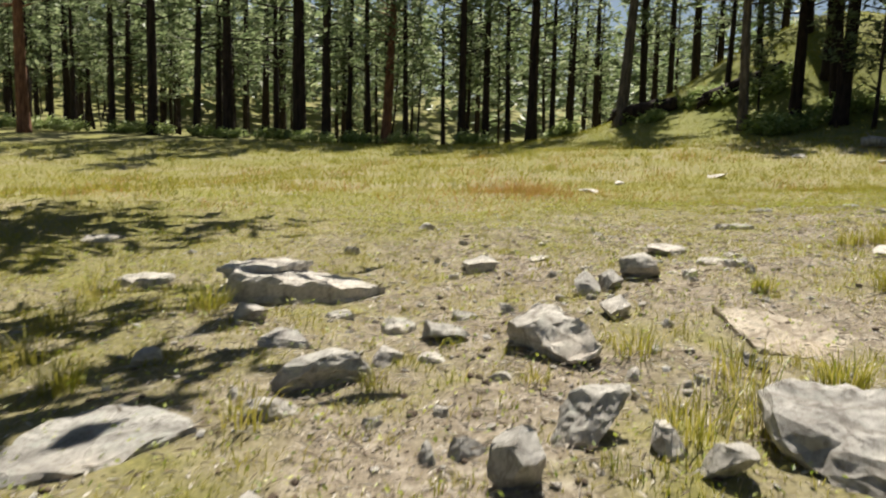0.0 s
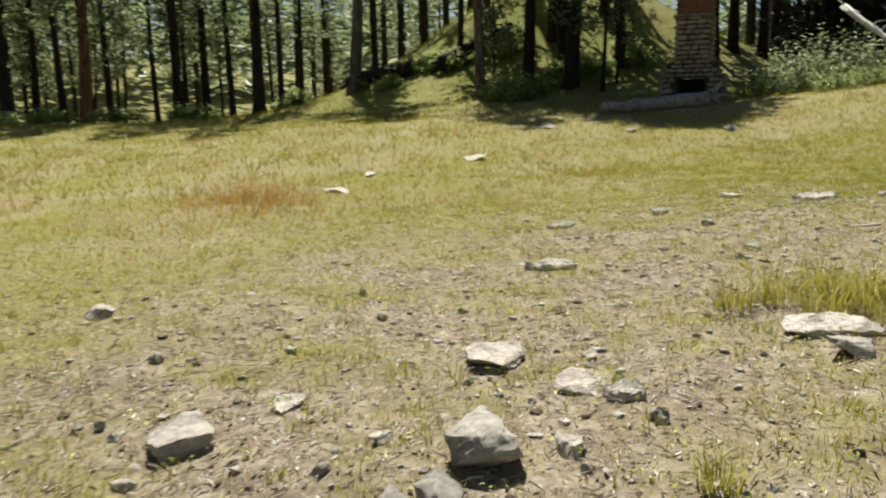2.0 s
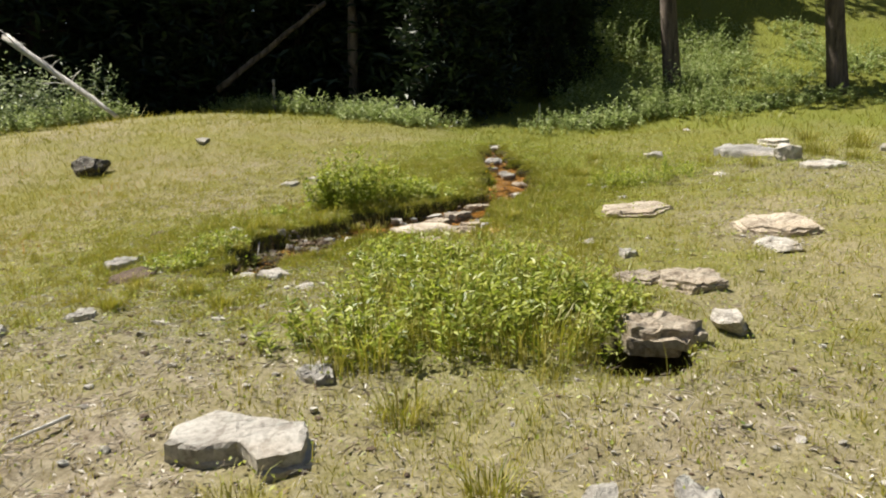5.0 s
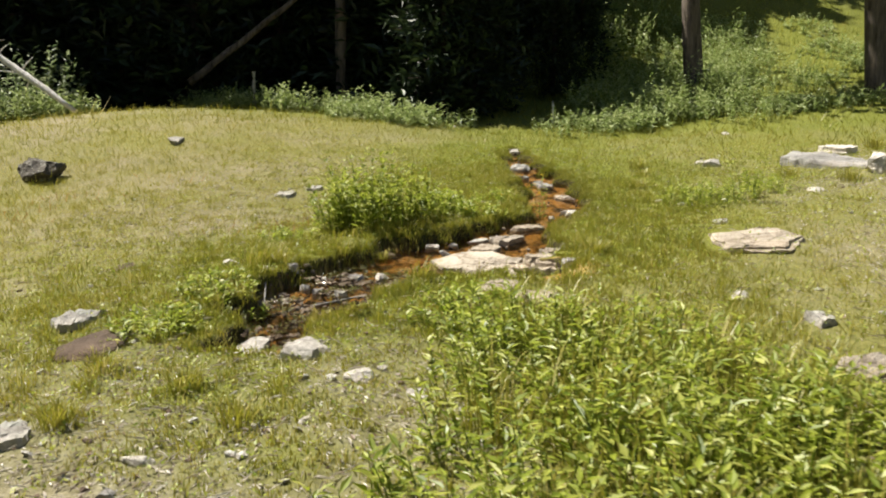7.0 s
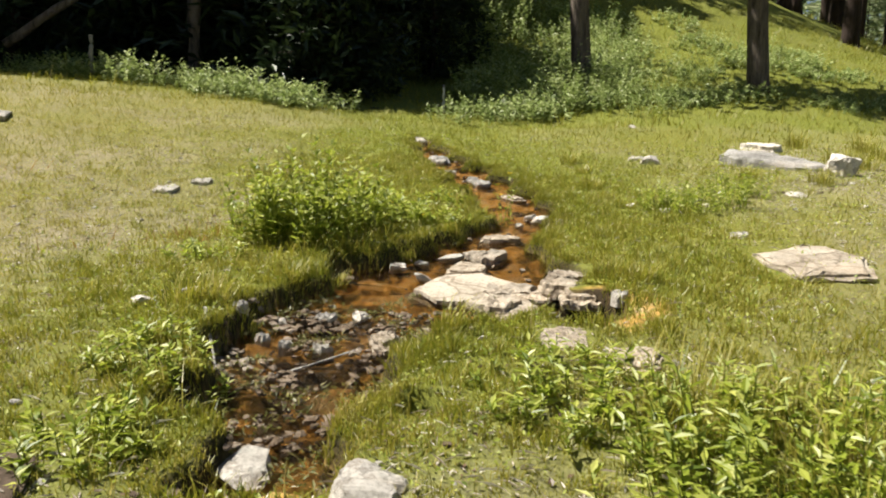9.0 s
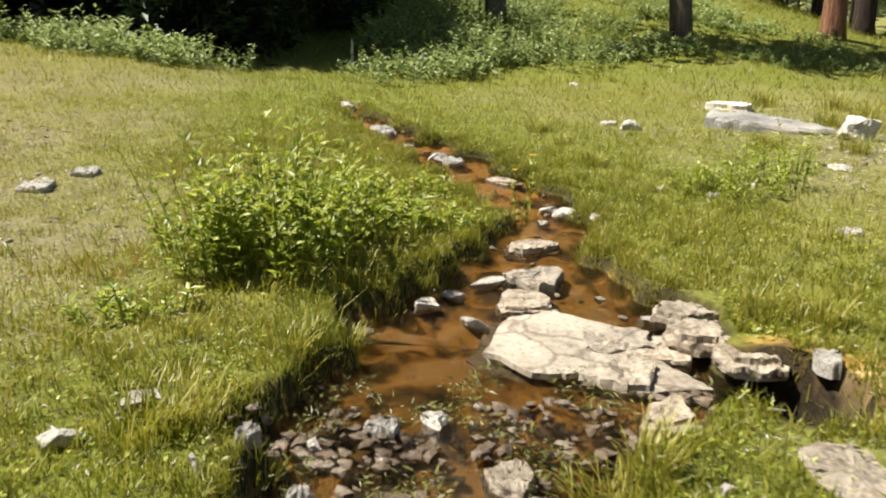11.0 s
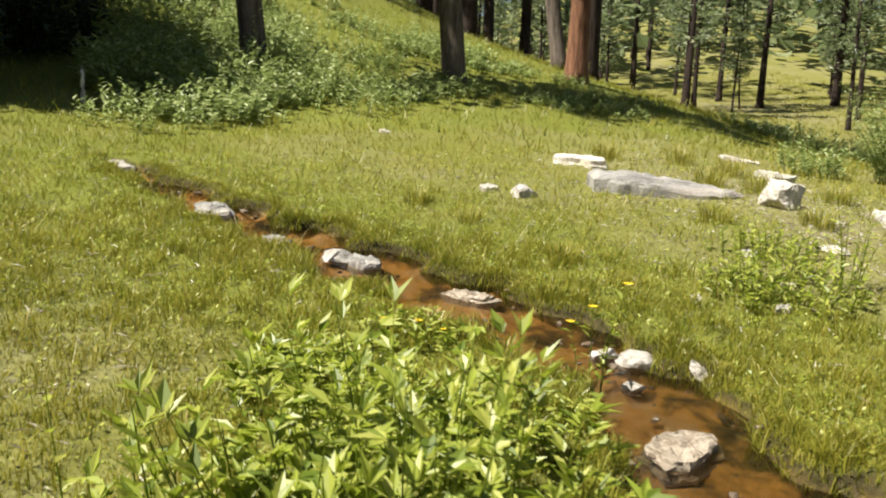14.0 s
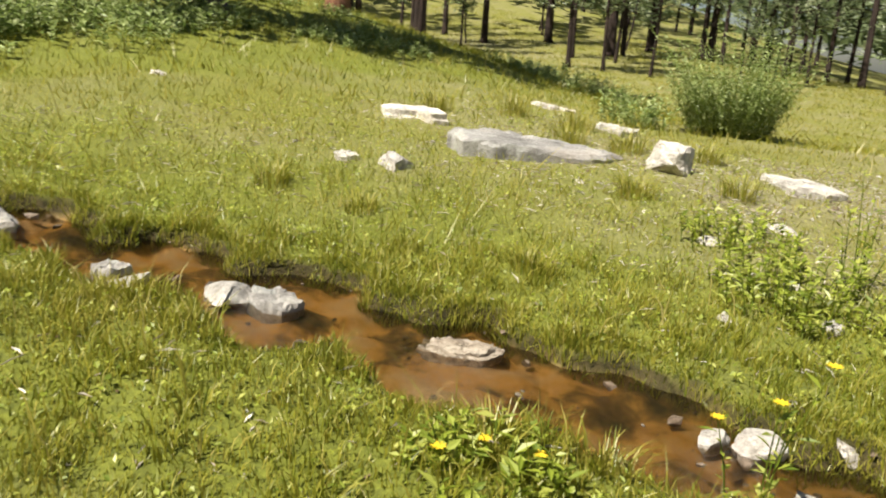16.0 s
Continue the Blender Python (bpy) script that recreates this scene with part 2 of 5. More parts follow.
def stream_at(x, y):
    """Distance from the stream's edge (negative inside) and its water level beside a place."""
    best, level = np.full(np.shape(x), 1e9), np.zeros(np.shape(x))
    for (ax, ay, aw, az), (bx, by, bw, bz) in zip(STREAM, STREAM[1:]):
        dx, dy = bx - ax, by - ay
        u = np.clip(((x - ax) * dx + (y - ay) * dy) / (dx * dx + dy * dy), 0, 1)
        d = np.hypot(x - ax - u * dx, y - ay - u * dy) - (aw + u * (bw - aw))
        near = d < best
        best, level = np.where(near, d, best), np.where(near, az + u * (bz - az), level)
    wobble = 0.07 * np.sin(x * 7.1 + y * 3.0) + 0.05 * np.sin(y * 11.3 - x * 5.0) + 0.03 * np.sin(x * 19 + 2)
    return best + wobble, level


def waves(x, y, size):
    s = 6.283 / size
    return (np.sin(x * s + 1.3 * np.sin(y * s * 0.71)) + np.sin(y * s * 1.13 + 1.7 * np.sin(x * s * 0.63 + 2)) + np.sin((x + y) * s * 0.77 + 1.1 * np.sin((x - y) * s * 0.9))) / 3


def ground_z(x, y):
    x, y = np.asarray(x, float), np.asarray(y, float)
    z = np.full(x.shape, PLAIN)
    for a, b, s, v in BUMPS:
        z = z + v * np.exp(-((x - a) ** 2 + (y - b) ** 2) / (2 * s * s))
    for a, b, s, q, v in HILLS:
        z = z + v * np.exp(-((x - a) / s) ** 2 / 2 - ((y - b) / q) ** 2 / 2)
    z = z + 14 * smooth((y - 58) / 110)
    z = z + 0.02 * waves(x, y, 1.3) + 0.012 * waves(x + 9, y, 0.47) + 0.05 * waves(x, y, 5)
    d, level = stream_at(x, y)
    z = z + (np.maximum(z, level + 0.065) - z) * (1 - smooth((d - 0.4) / 0.5))
    bed = level - 0.05 + 0.03 * waves(x, y, 0.33)
    z = np.where(d < 0.6, np.minimum(z, level + 0.18 + 0.25 * np.maximum(d, 0)) * (1 - smooth((d - 0.25) / 0.35)) + z * smooth((d - 0.25) / 0.35), z)
    z = z + (np.minimum(bed, z) - z) * smooth((0.05 - d) / 0.08)
    for a, b, s, q, v in PITS:
        z = z - v * smooth((1.2 - np.sqrt(((x - a) / s) ** 2 + ((y - b) / q) ** 2)) * 3.6)
    return z


def z_at(x, y):
    return float(ground_z(np.array([x]), np.array([y]))[0])


def bare_at(x, y):
    """How stony and thin the turf is: the old building ground and the trodden way."""
    b = 0.7 * np.exp(-((x - 0.1) / 0.9) ** 2 - ((y - 3.0) / 1.4) ** 2) + np.exp(-((x - 1.0) / 4.0) ** 2 - ((y - 5.5) / 3.6) ** 2) + 0.75 * np.exp(-((x - 5) / 4.0) ** 2 - ((y - 8.8) / 2.2) ** 2)
    b = b + 0.7 * np.exp(-((x - 8.4) / 1.9) ** 2 - ((y - 8.6) / 1.7) ** 2) + 0.6 * np.exp(-((x - 5.5) / 2.5) ** 2 - ((y - 4.6) / 1.1) ** 2)
    b = b + 0.55 * np.exp(-((x - 16) / 2.0) ** 2 - ((y - 3.5) / 1.8) ** 2) + 0.35 * np.exp(-((x - 14.5) / 3) ** 2 - ((y - 12.5) / 1.8) ** 2)
    b = b + 0.9 * np.exp(-((x - 11.5) / 0.9) ** 2 - ((y - 4.5) / 0.6) ** 2) + 0.9 * np.exp(-((x - 46) / 6) ** 2 - ((y + 31) / 3) ** 2)
    return np.clip(b * (0.77 + 0.5 * waves(x, y, 1.7) + 0.35 * waves(x + 3, y - 5, 0.6)), 0, 1)


def lush_at(x, y):
    d, _ = stream_at(x, y)
    l = np.exp(-(np.maximum(d, 0) / 1.9) ** 2) + 0.8 * smooth((x - 20) / 5) * smooth((32 - y) / 8) * smooth((52 - x) / 12) * smooth((y + 14) / 8) + 0.8 * np.exp(-((x - 8.3) / 1.6) ** 2 - ((y - 6.2) / 1.2) ** 2)
    l = l + 0.45 * smooth((x - 12) / 5) * smooth((14 - y) / 5) + 0.35 * smooth((y - 26) / 8)
    l = l + 0.8 * np.exp(-((x - 16) / 8) ** 2 - ((y - 38) / 9) ** 2)
    return np.clip(l * (0.9 + 0.3 * waves(x, y, 2.3)), 0, 1)


def axis_of(fine_from, fine_to, step, reach, finer_from, finer_to):
    a = list(np.arange(fine_from, finer_from, step)) + list(np.arange(finer_from, finer_to, step * 0.52)) + list(np.arange(finer_to, fine_to, step))
    up, down, grow = [fine_to], [fine_from], step
    while up[-1] < reach or down[-1] > -reach:
        grow = min(grow * 1.09, 40)
        up.append(up[-1] + grow), down.append(down[-1] - grow)
    return np.array(down[:0:-1] + a + up)


def mesh_of(name, points, faces, loops_per_face=None, mat=None, smooth_shade=False):
    me = bpy.data.meshes.new(name)
    faces = np.asarray(faces, np.int32)
    k = faces.shape[1]
    me.vertices.add(len(points)), me.loops.add(faces.size), me.polygons.add(len(faces))
    me.vertices.foreach_set("co", np.asarray(points, np.float32).ravel())
    me.loops.foreach_set("vertex_index", faces.ravel())
    me.polygons.foreach_set("loop_start", np.arange(0, faces.size, k, dtype=np.int32))
    me.polygons.foreach_set("use_smooth", np.full(len(faces), smooth_shade))
    me.update(calc_edges=True)
    me.validate()
    if mat:
        me.materials.append(mat)
    return me


def float_layer(me, name, values):
    a = me.attributes.new(name, 'FLOAT', 'POINT')
    a.data.foreach_set("value", np.asarray(values, np.float32))


def grid_faces(nx, ny):
    i = (np.arange(nx - 1)[:, None] * ny + np.arange(ny - 1)[None]).ravel()
    return np.stack([i, i + ny, i + ny + 1, i + 1], 1)


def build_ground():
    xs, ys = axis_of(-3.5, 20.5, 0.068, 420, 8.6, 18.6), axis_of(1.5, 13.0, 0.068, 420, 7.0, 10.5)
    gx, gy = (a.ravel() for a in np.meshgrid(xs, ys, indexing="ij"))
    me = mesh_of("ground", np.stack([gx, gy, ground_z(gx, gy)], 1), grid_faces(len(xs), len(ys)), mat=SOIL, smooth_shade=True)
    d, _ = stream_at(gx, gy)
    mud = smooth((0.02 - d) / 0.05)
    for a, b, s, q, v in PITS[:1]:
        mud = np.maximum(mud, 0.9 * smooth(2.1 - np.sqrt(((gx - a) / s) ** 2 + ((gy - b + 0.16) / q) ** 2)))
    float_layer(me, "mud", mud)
    # ring of wet soil at the water's edge, darkened further as undercut shade
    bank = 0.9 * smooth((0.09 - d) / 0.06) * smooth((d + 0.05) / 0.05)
    # the hollows' walls are coloured near black, painting the shade under their overhangs
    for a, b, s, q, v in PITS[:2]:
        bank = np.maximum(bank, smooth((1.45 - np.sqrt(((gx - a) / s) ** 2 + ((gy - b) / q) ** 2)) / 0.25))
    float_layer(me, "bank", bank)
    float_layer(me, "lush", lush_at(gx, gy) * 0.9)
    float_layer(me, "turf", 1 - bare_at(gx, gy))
    tagged(new("ground", me), "sloping mountain meadow ground with dry turf and bare stony soil", "ground", kind="structure")


def build_water():
    pts, faces = [], []
    steps = []
    for (ax, ay, aw, az), (bx, by, bw, bz) in zip(STREAM, STREAM[1:]):
        for i in range(8):
            u = i / 8
            steps.append((ax + u * (bx - ax), ay + u * (by - ay), aw + u * (bw - aw), az + u * (bz - az)))
    for i, (x, y, w, z) in enumerate(steps):
        x2, y2 = (steps[i + 1] if i + 1 < len(steps) else steps[i])[:2]
        x1, y1 = steps[i - 1 if i else 0][:2]
        n = Vector((-(y2 - y1), x2 - x1)).normalized()
        for j in range(9):
            o = (j / 4 - 1) * (w + 0.09)
            pts.append((x + n.x * o, y + n.y * o, z - 0.004))
    me = mesh_of("stream_water", pts, grid_faces(len(steps), 9), mat=WATER, smooth_shade=True)
    tagged(new("water", me), "shallow clear stream over orange-brown mud", "stream", kind="structure")


def part(name, me, parent, label="", kind=""):
    ob = new(name, me)
    ob.parent = parent
    return tagged(ob, label, kind=kind)


def empty(name, x, y, z, turn=0.0, scale=1.0):
    ob = new(name)
    ob.matrix_world = pose(x, y, z, 0, 0, turn) @ Matrix.Scale(scale, 4)
    return ob


build_ground()
build_water()

# ---- rocks ----
FOOTPRINTS = []
SORTS = {
    # planes, height of the cut above, stone, name, label, category, sunk share
    "b": (9, 0.8, "ROCK_GREY", "rock", "angular grey rock half sunk in stony turf", "rock", 0.2),
    "w": (8, 0.7, "ROCK_PALE", "rock", "small bleached pale rock lying in the grass", "rock", 0.25),
    "f": (9, 0.5, "ROCK_GREY", "rock", "flat weathered grey stone level with the turf", "rock", 0.3),
    "bw": (9, 0.75, "ROCK_PALE", "boulder", "pale lichened boulder with broken edges in the grass", "boulder", 0.2),
    "slab": (10, 0.6, "ROCK_PALE", "stone_slab", "long grey stone slab with a pale top and a dark face", "stone slab", 0.15),
    "slab2": (9, 0.5, "ROCK_PALE", "stone_slab", "long pale cracked stone slab lying in dry grass", "stone slab", 0.15),
    "slab3": (9, 0.5, "ROCK_PALE", "stone_slab", "bleached white stone slab resting on the turf", "stone slab", 0.15),
    "flatw": (9, 0.5, "ROCK_TAN", "rock_outcrop", "flat pale rock outcrop flush with the ground", "rock outcrop", 0.5),
    "flatd": (11, 0.6, "ROCK_GREY", "rock_outcrop", "broad flat grey rock lying in tree shade", "rock outcrop", 0.35),
    "tall": (8, 0.8, "ROCK_PALE", "rock", "narrow upright pale rock at the trail's edge", "rock", 0.15),
    "dark": (14, 0.8, "ROCK_DARK", "boulder", "dark rounded boulder standing alone in the meadow", "boulder", 0.15),
    "cave": (9, 0.5, "ROCK_TAN", "stone_slab", "tan stone slab overhanging a dark hollow", "stone slab", 0.1),
    "lay": (9, 0.5, "ROCK_TAN", "layered_rock", "thinly layered tan ledge rock by the stream", "layered rock", 0.3),
    "plate": (9, 0.5, "ROCK_PLATE", "layered_rock", "broad cracked tan rock plate in the stream bed", "layered rock", 0.3),
    "bigslab": (12, 0.6, "ROCK_WEATHERED", "stone_slab", "long pale layered slab of rock in the grass", "stone slab", 0.2),
    "mound": (0, 1.0, "EARTH", "earth_mound", "low mound of dark brown earth in the grass", "earth mound", 0.3),
    "shelf": (9, 0.5, "ROCK_PLATE", "layered_rock", "broad cracked cream rock shelf in the stream bed", "layered rock", 0.5),
    "plank": (9, 0.6, "ROCK_PALE", "rock", "narrow white tilted rock in tall grass", "rock", 0.15),
}
STONES = {"ROCK_GREY": ROCK_GREY, "ROCK_PALE": ROCK_PALE, "ROCK_TAN": ROCK_TAN, "ROCK_PLATE": ROCK_PLATE, "ROCK_WEATHERED": ROCK_WEATHERED, "ROCK_DARK": ROCK_DARK, "EARTH": EARTH}
dice = random.Random(7)


def chipped(ball, planes, top, rnd):
    """Cuts a ball by planes, so that it gets the flat broken faces of a stone."""
    cuts = [(Vector((rnd.gauss(0, 0.2), rnd.gauss(0, 0.2), 1)).normalized(), top * rnd.uniform(0.6, 0.9))]
    for _ in range(planes + 4):
        n = Vector((rnd.gauss(0, 1), rnd.gauss(0, 1), rnd.gauss(0.15, 0.75))).normalized()
        cuts.append((n, rnd.uniform(0.3, 0.66)))
    for v in ball:
        for n, d in cuts:
            over = v.co.dot(n) - d
            if over > 0:
                v.co -= n * over


def broken_stone(bm, rnd, planes, top, w, d, h, z0, detail):
    ball = bmesh.ops.create_icosphere(bm, subdivisions=detail, radius=1.0)["verts"]
    chipped(ball, planes, top, rnd)
    lo = [min(v.co[i] for v in ball) for i in range(3)]
    hi = [max(v.co[i] for v in ball) for i in range(3)]
    shift, size = Vector((rnd.uniform(0, 99), rnd.uniform(0, 99), 0)), min(w, d)
    for v in ball:
        q = Vector([((v.co[i] - lo[i]) / (hi[i] - lo[i]) - (0.5 if i < 2 else 0.0)) * s for i, s in enumerate((w, d, h))]) + Vector((0, 0, z0))
        k = noise.noise_vector(q * (4.0 / size) + shift) * 0.05 * size + noise.noise_vector(q * (13.0 / size) + shift) * 0.034 * size
        v.co = q + Vector((k.x, k.y, k.z * min(1.0, 2.0 * h / size)))


def flat_stone(bm, rnd, w, d, h, z0, layers, taper=0.0, corners_at=None):
    """A slab: an angular outline, sides that step in and out by layers, an uneven top."""
    corners = rnd.randint(5, 8)
    turns = sorted((i + rnd.uniform(-0.33, 0.33)) / corners * 6.283 for i in range(corners))
    outline = []
    for a in turns:
        c, s = math.cos(a), math.sin(a)
        r = rnd.uniform(0.68, 1.06) / (abs(c) ** 3 + abs(s) ** 3) ** (1 / 3)
        outline.append(Vector((c * r, s * r)))
    if corners_at:
        outline = [Vector(p) for p in corners_at]
        corners = len(outline)
    n = 8
    rim = [outline[i].lerp(outline[(i + 1) % corners], j / n) for i in range(corners) for j in range(n)]
    wide, deep = max(abs(p.x) for p in rim), max(abs(p.y) for p in rim)
    rim = [Vector((p.x / wide * w / 2, p.y / deep * d / 2)) for p in rim]
    shift, size = Vector((rnd.uniform(0, 99), rnd.uniform(0, 99), 0)), min(w, d)
    rings, s = [], 1.0
    for l in range(layers):
        s = rnd.uniform(0.84, 1.04) if l < layers - 1 else rnd.uniform(0.8, 0.97)
        ox, oy = rnd.uniform(-0.03, 0.03) * w, rnd.uniform(-0.03, 0.03) * d
        for z in (l / layers, (l + 0.82) / layers):
            rings.append((s, z, ox, oy, l))
    rings += [(s * 0.93, 1.0, ox, oy, 9), (s * 0.7, 1.0, ox, oy, 9), (s * 0.45, 1.0, ox, oy, 9), (s * 0.2, 1.0, ox, oy, 9)]
    rows = []
    for s, z, ox, oy, l in rings:
        row = []
        for p in rim:
            q = Vector((p.x * s + ox, p.y * s + oy, 0))
            k = noise.noise_vector(q * (5.0 / size) + shift + Vector((0, 0, l * 3.1)))
            f = noise.noise_vector(q * (17.0 / size) + shift + Vector((0, 0, l * 1.7)))
            up = 1 - taper * (q.x / w + 0.5)
            calm = 0.5 if corners_at else 1.0
            edge = 0.05 * size * calm
            lift = (k.z * 0.22 + f.z * 0.12) * h * calm if z > 0.1 else 0
            row.append(bm.verts.new((q.x + k.x * edge + f.x * edge * 0.6, q.y + k.y * edge + f.y * edge * 0.6, z0 + h * z * up + lift)))
        rows.append(row)
    m = len(rim)
    for a, b in zip(rows, rows[1:]):
        for i in range(m):
            bm.faces.new((a[i], a[(i + 1) % m], b[(i + 1) % m], b[i]))
    bm.faces.new(rows[-1])
    bm.faces.new(rows[0][::-1])


# outlines of the slabs whose shape stands out, as shares of their half width and depth
WEDGE = [(-1, -0.5), (-0.3, -0.75), (0.45, -0.62), (1, -0.2), (0.55, 0.15), (0.1, 0.5), (-0.35, 0.9), (-0.95, 0.6)]
SPEAR = [(-1, 0.55), (-0.75, 0.1), (-0.2, -0.55), (0.5, -0.9), (0.95, -0.75), (1, 0.1), (0.6, 0.55), (-0.2, 0.9)]
HOOK = [(-1, 0.1), (-0.55, -0.3), (0.0, -0.35), (0.2, -0.9), (0.8, -0.85), (1, 0.0), (0.35, 0.5), (-0.3, 0.95), (-0.85, 0.7)]
SHELF = [(0.25, 1.0), (0.95, 0.35), (1, -0.3), (0.35, -0.85), (-0.35, -0.62), (-0.95, -0.7), (-0.8, 0.05), (-0.4, 0.3), (-0.2, 0.75)]
BEAM = [(-1, 0.5), (-0.9, -0.4), (-0.3, -0.75), (0.5, -0.9), (1, -0.35), (0.85, 0.3), (0.2, 0.7), (-0.5, 1)]
SHAPES = {"slab": WEDGE, "slab2": SPEAR, "slab3": HOOK, "shelf": SHELF, "bigslab": BEAM}
LAYERS = {"shelf": 3, "bigslab": 1, "lay": 4, "plate": 2, "cave": 3, "slab2": 2, "slab3": 2, "slab": 2, "f": 1, "flatw": 1, "flatd": 1, "plank": 1}


def rock(sort, x, y, turn, w, d, h, z=None):
    planes, top, stone, name, label, category, sunk = SORTS[sort]
    rnd = random.Random(int(x * 971 + y * 377 + w * 1000))
    bm = bmesh.new()
    h = max(h, 0.03 + 0.04 * w) if sort not in ("flatw", "flatd", "shelf") else 0.016 if sort == "flatw" else 0.045
    if sort == "plate":
        w, d, h = w * 1.22, d * 1.22, 0.055
    h = h * {"slab2": 0.7, "bigslab": 0.8, "lay": 0.65}.get(sort, 1.0)
    if sort in LAYERS:
        flat_stone(bm, rnd, w, d, h * (1 + sunk) + 0.04, -h * sunk - 0.04, LAYERS[sort], {"slab": 0.62, "plank": 0.5, "slab2": -0.5, "bigslab": 0.45}.get(sort, 0.0), SHAPES.get(sort))
        if sort == "slab":
            cap = bmesh.new()
            flat_stone(cap, rnd, w * 0.56, d * 0.5, 0.09, h * 0.55, 2, 0.1)
            bmesh.ops.translate(cap, verts=cap.verts, vec=(-w * 0.2, d * 0.12, 0.0))
            upper = bpy.data.meshes.new("upper")
            cap.to_mesh(upper)
            cap.free()
            bm.from_mesh(upper)
            bpy.data.meshes.remove(upper)
    elif sort == "mound":
        broken_stone(bm, rnd, -2, 1.2, w * 0.95, d * 0.95, h * 1.1 + 0.03, -h * 0.6 - 0.03, 4)
    else:
        broken_stone(bm, rnd, planes, top, w * 1.06, d * 1.06, h * (1.05 + sunk) + 0.03, -h * sunk - 0.03, 4 if w > 0.26 else 3)
    me = bpy.data.meshes.new(name)
    bm.to_mesh(me)
    bm.free()
    me.materials.append(STONES[stone])
    ob = new(name, me)
    z = z_at(x, y) if z is None else z
    shore, level = (float(v) for v in stream_at(x, y))
    if shore < 0 and sort in ("lay", "plate", "shelf", "b", "w", "bw", "f"):
        z = max(z, level - 0.008)
    dx, dy = (z_at(x + 0.2, y) - z_at(x - 0.2, y)) / 0.4, (z_at(x, y + 0.2) - z_at(x, y - 0.2)) / 0.4
    lean = 0.6 if abs(dx) + abs(dy) < 0.5 else 0.0
    lean = 1.0 if sort in ("flatw", "flatd") else lean
    own = rnd.uniform(-7, 7) if sort in "bw" else 0.0
    ob.matrix_world = pose(x, y, z, math.degrees(math.atan(dy)) * lean + own, -math.degrees(math.atan(dx)) * lean + own, 0) @ pose(0, 0, 0, 0, 0, turn + rnd.uniform(-8, 8)) @ pose(0, 0, 0, 4 if sort == "bigslab" else 0, 0, 0)
    FOOTPRINTS.append((x, y, turn, w, d))
    return tagged(ob, label, category, group="scattered stones" if sort in ("b", "w", "f") else "")


rock("slab", -1.02, 6.01, -0, 1.36, 0.95, 0.25)
rock("b", -0.59, 4.00, -0, 0.47, 0.33, 0.16)
rock("f", -0.24, 4.97, -0, 0.28, 0.36, 0.04)
rock("b", 0.04, 4.63, -0, 0.28, 0.20, 0.08)
rock("w", -0.27, 4.30, -0, 0.20, 0.25, 0.06)
rock("w", -0.04, 4.24, -0, 0.17, 0.15, 0.03)
rock("bw", 0.65, 4.36, -0, 0.49, 0.64, 0.20)
rock("b", 1.04, 5.54, -0, 0.19, 0.25, 0.12)
rock("b", 1.24, 5.60, -0, 0.18, 0.23, 0.11)
rock("b", 1.49, 5.84, -0, 0.29, 0.37, 0.15)
rock("b", 1.85, 5.78, -0, 0.12, 0.16, 0.06)
rock("w", 1.99, 6.93, -0, 0.37, 0.48, 0.06)
rock("w", 2.24, 6.41, -0, 0.29, 0.38, 0.04)
rock("b", 0.35, 6.75, -0, 0.29, 0.34, 0.08)
rock("w", 0.86, 6.85, -0, 0.17, 0.22, 0.04)
rock("b", 0.66, 3.16, -0, 0.36, 0.30, 0.19)
rock("tall", 0.30, 2.76, -0, 0.20, 0.26, 0.21)
rock("b", 0.13, 3.06, -0, 0.16, 0.11, 0.07)
rock("b", -0.03, 3.05, -0, 0.08, 0.10, 0.07)
rock("b", 1.07, 2.77, -0, 0.19, 0.20, 0.13)
rock("bw", 1.66, 2.85, -0, 0.66, 0.85, 0.22)
rock("flatw", 2.01, 4.40, -0, 1.11, 0.87, 0.02)
rock("flatd", -1.47, 3.28, -0, 0.99, 0.92, 0.07)
rock("f", -2.37, 6.36, -0, 0.55, 0.54, 0.03)
rock("b", -1.61, 4.31, -0, 0.16, 0.18, 0.08)
rock("w", -0.89, 4.58, -0, 0.36, 0.23, 0.05)
rock("b", -0.66, 5.24, -0, 0.20, 0.15, 0.05)
rock("b", 0.16, 5.09, -0, 0.15, 0.13, 0.05)
rock("b", -0.28, 3.39, -0, 0.10, 0.07, 0.04)
rock("f", -3.73, 8.62, -0, 0.45, 0.59, 0.03)
rock("w", -0.16, 9.06, -0, 0.19, 0.25, 0.06)
rock("w", 2.89, 15.55, -0, 0.38, 0.50, 0.06)
rock("w", 3.83, 17.21, -0, 0.24, 0.32, 0.05)
rock("bw", 3.84, 6.43, -29, 0.50, 0.31, 0.09)
rock("b", 3.64, 6.11, -29, 0.28, 0.15, 0.08)
rock("f", 2.32, 6.16, -29, 0.25, 0.22, 0.03)
rock("w", 6.31, 18.28, -29, 0.49, 0.63, 0.07)
rock("slab3", 6.02, 7.14, -49, 0.72, 0.69, 0.09)
rock("slab2", 5.26, 6.29, -49, 1.06, 0.64, 0.11)
rock("b", 4.87, 8.32, -49, 0.12, 0.11, 0.05)
rock("f", 4.18, 10.35, -49, 0.35, 0.40, 0.03)
rock("f", 3.35, 8.83, -49, 0.51, 0.38, 0.04)
rock("f", 5.35, 10.32, -49, 0.28, 0.35, 0.02)
rock("f", 7.17, 10.04, -49, 0.52, 0.67, 0.04)
rock("f", 7.72, 9.54, -49, 0.31, 0.40, 0.03)
rock("w", 6.69, 10.84, -49, 0.24, 0.31, 0.05)
rock("dark", 15.42, 16.14, -49, 0.66, 0.86, 0.31)
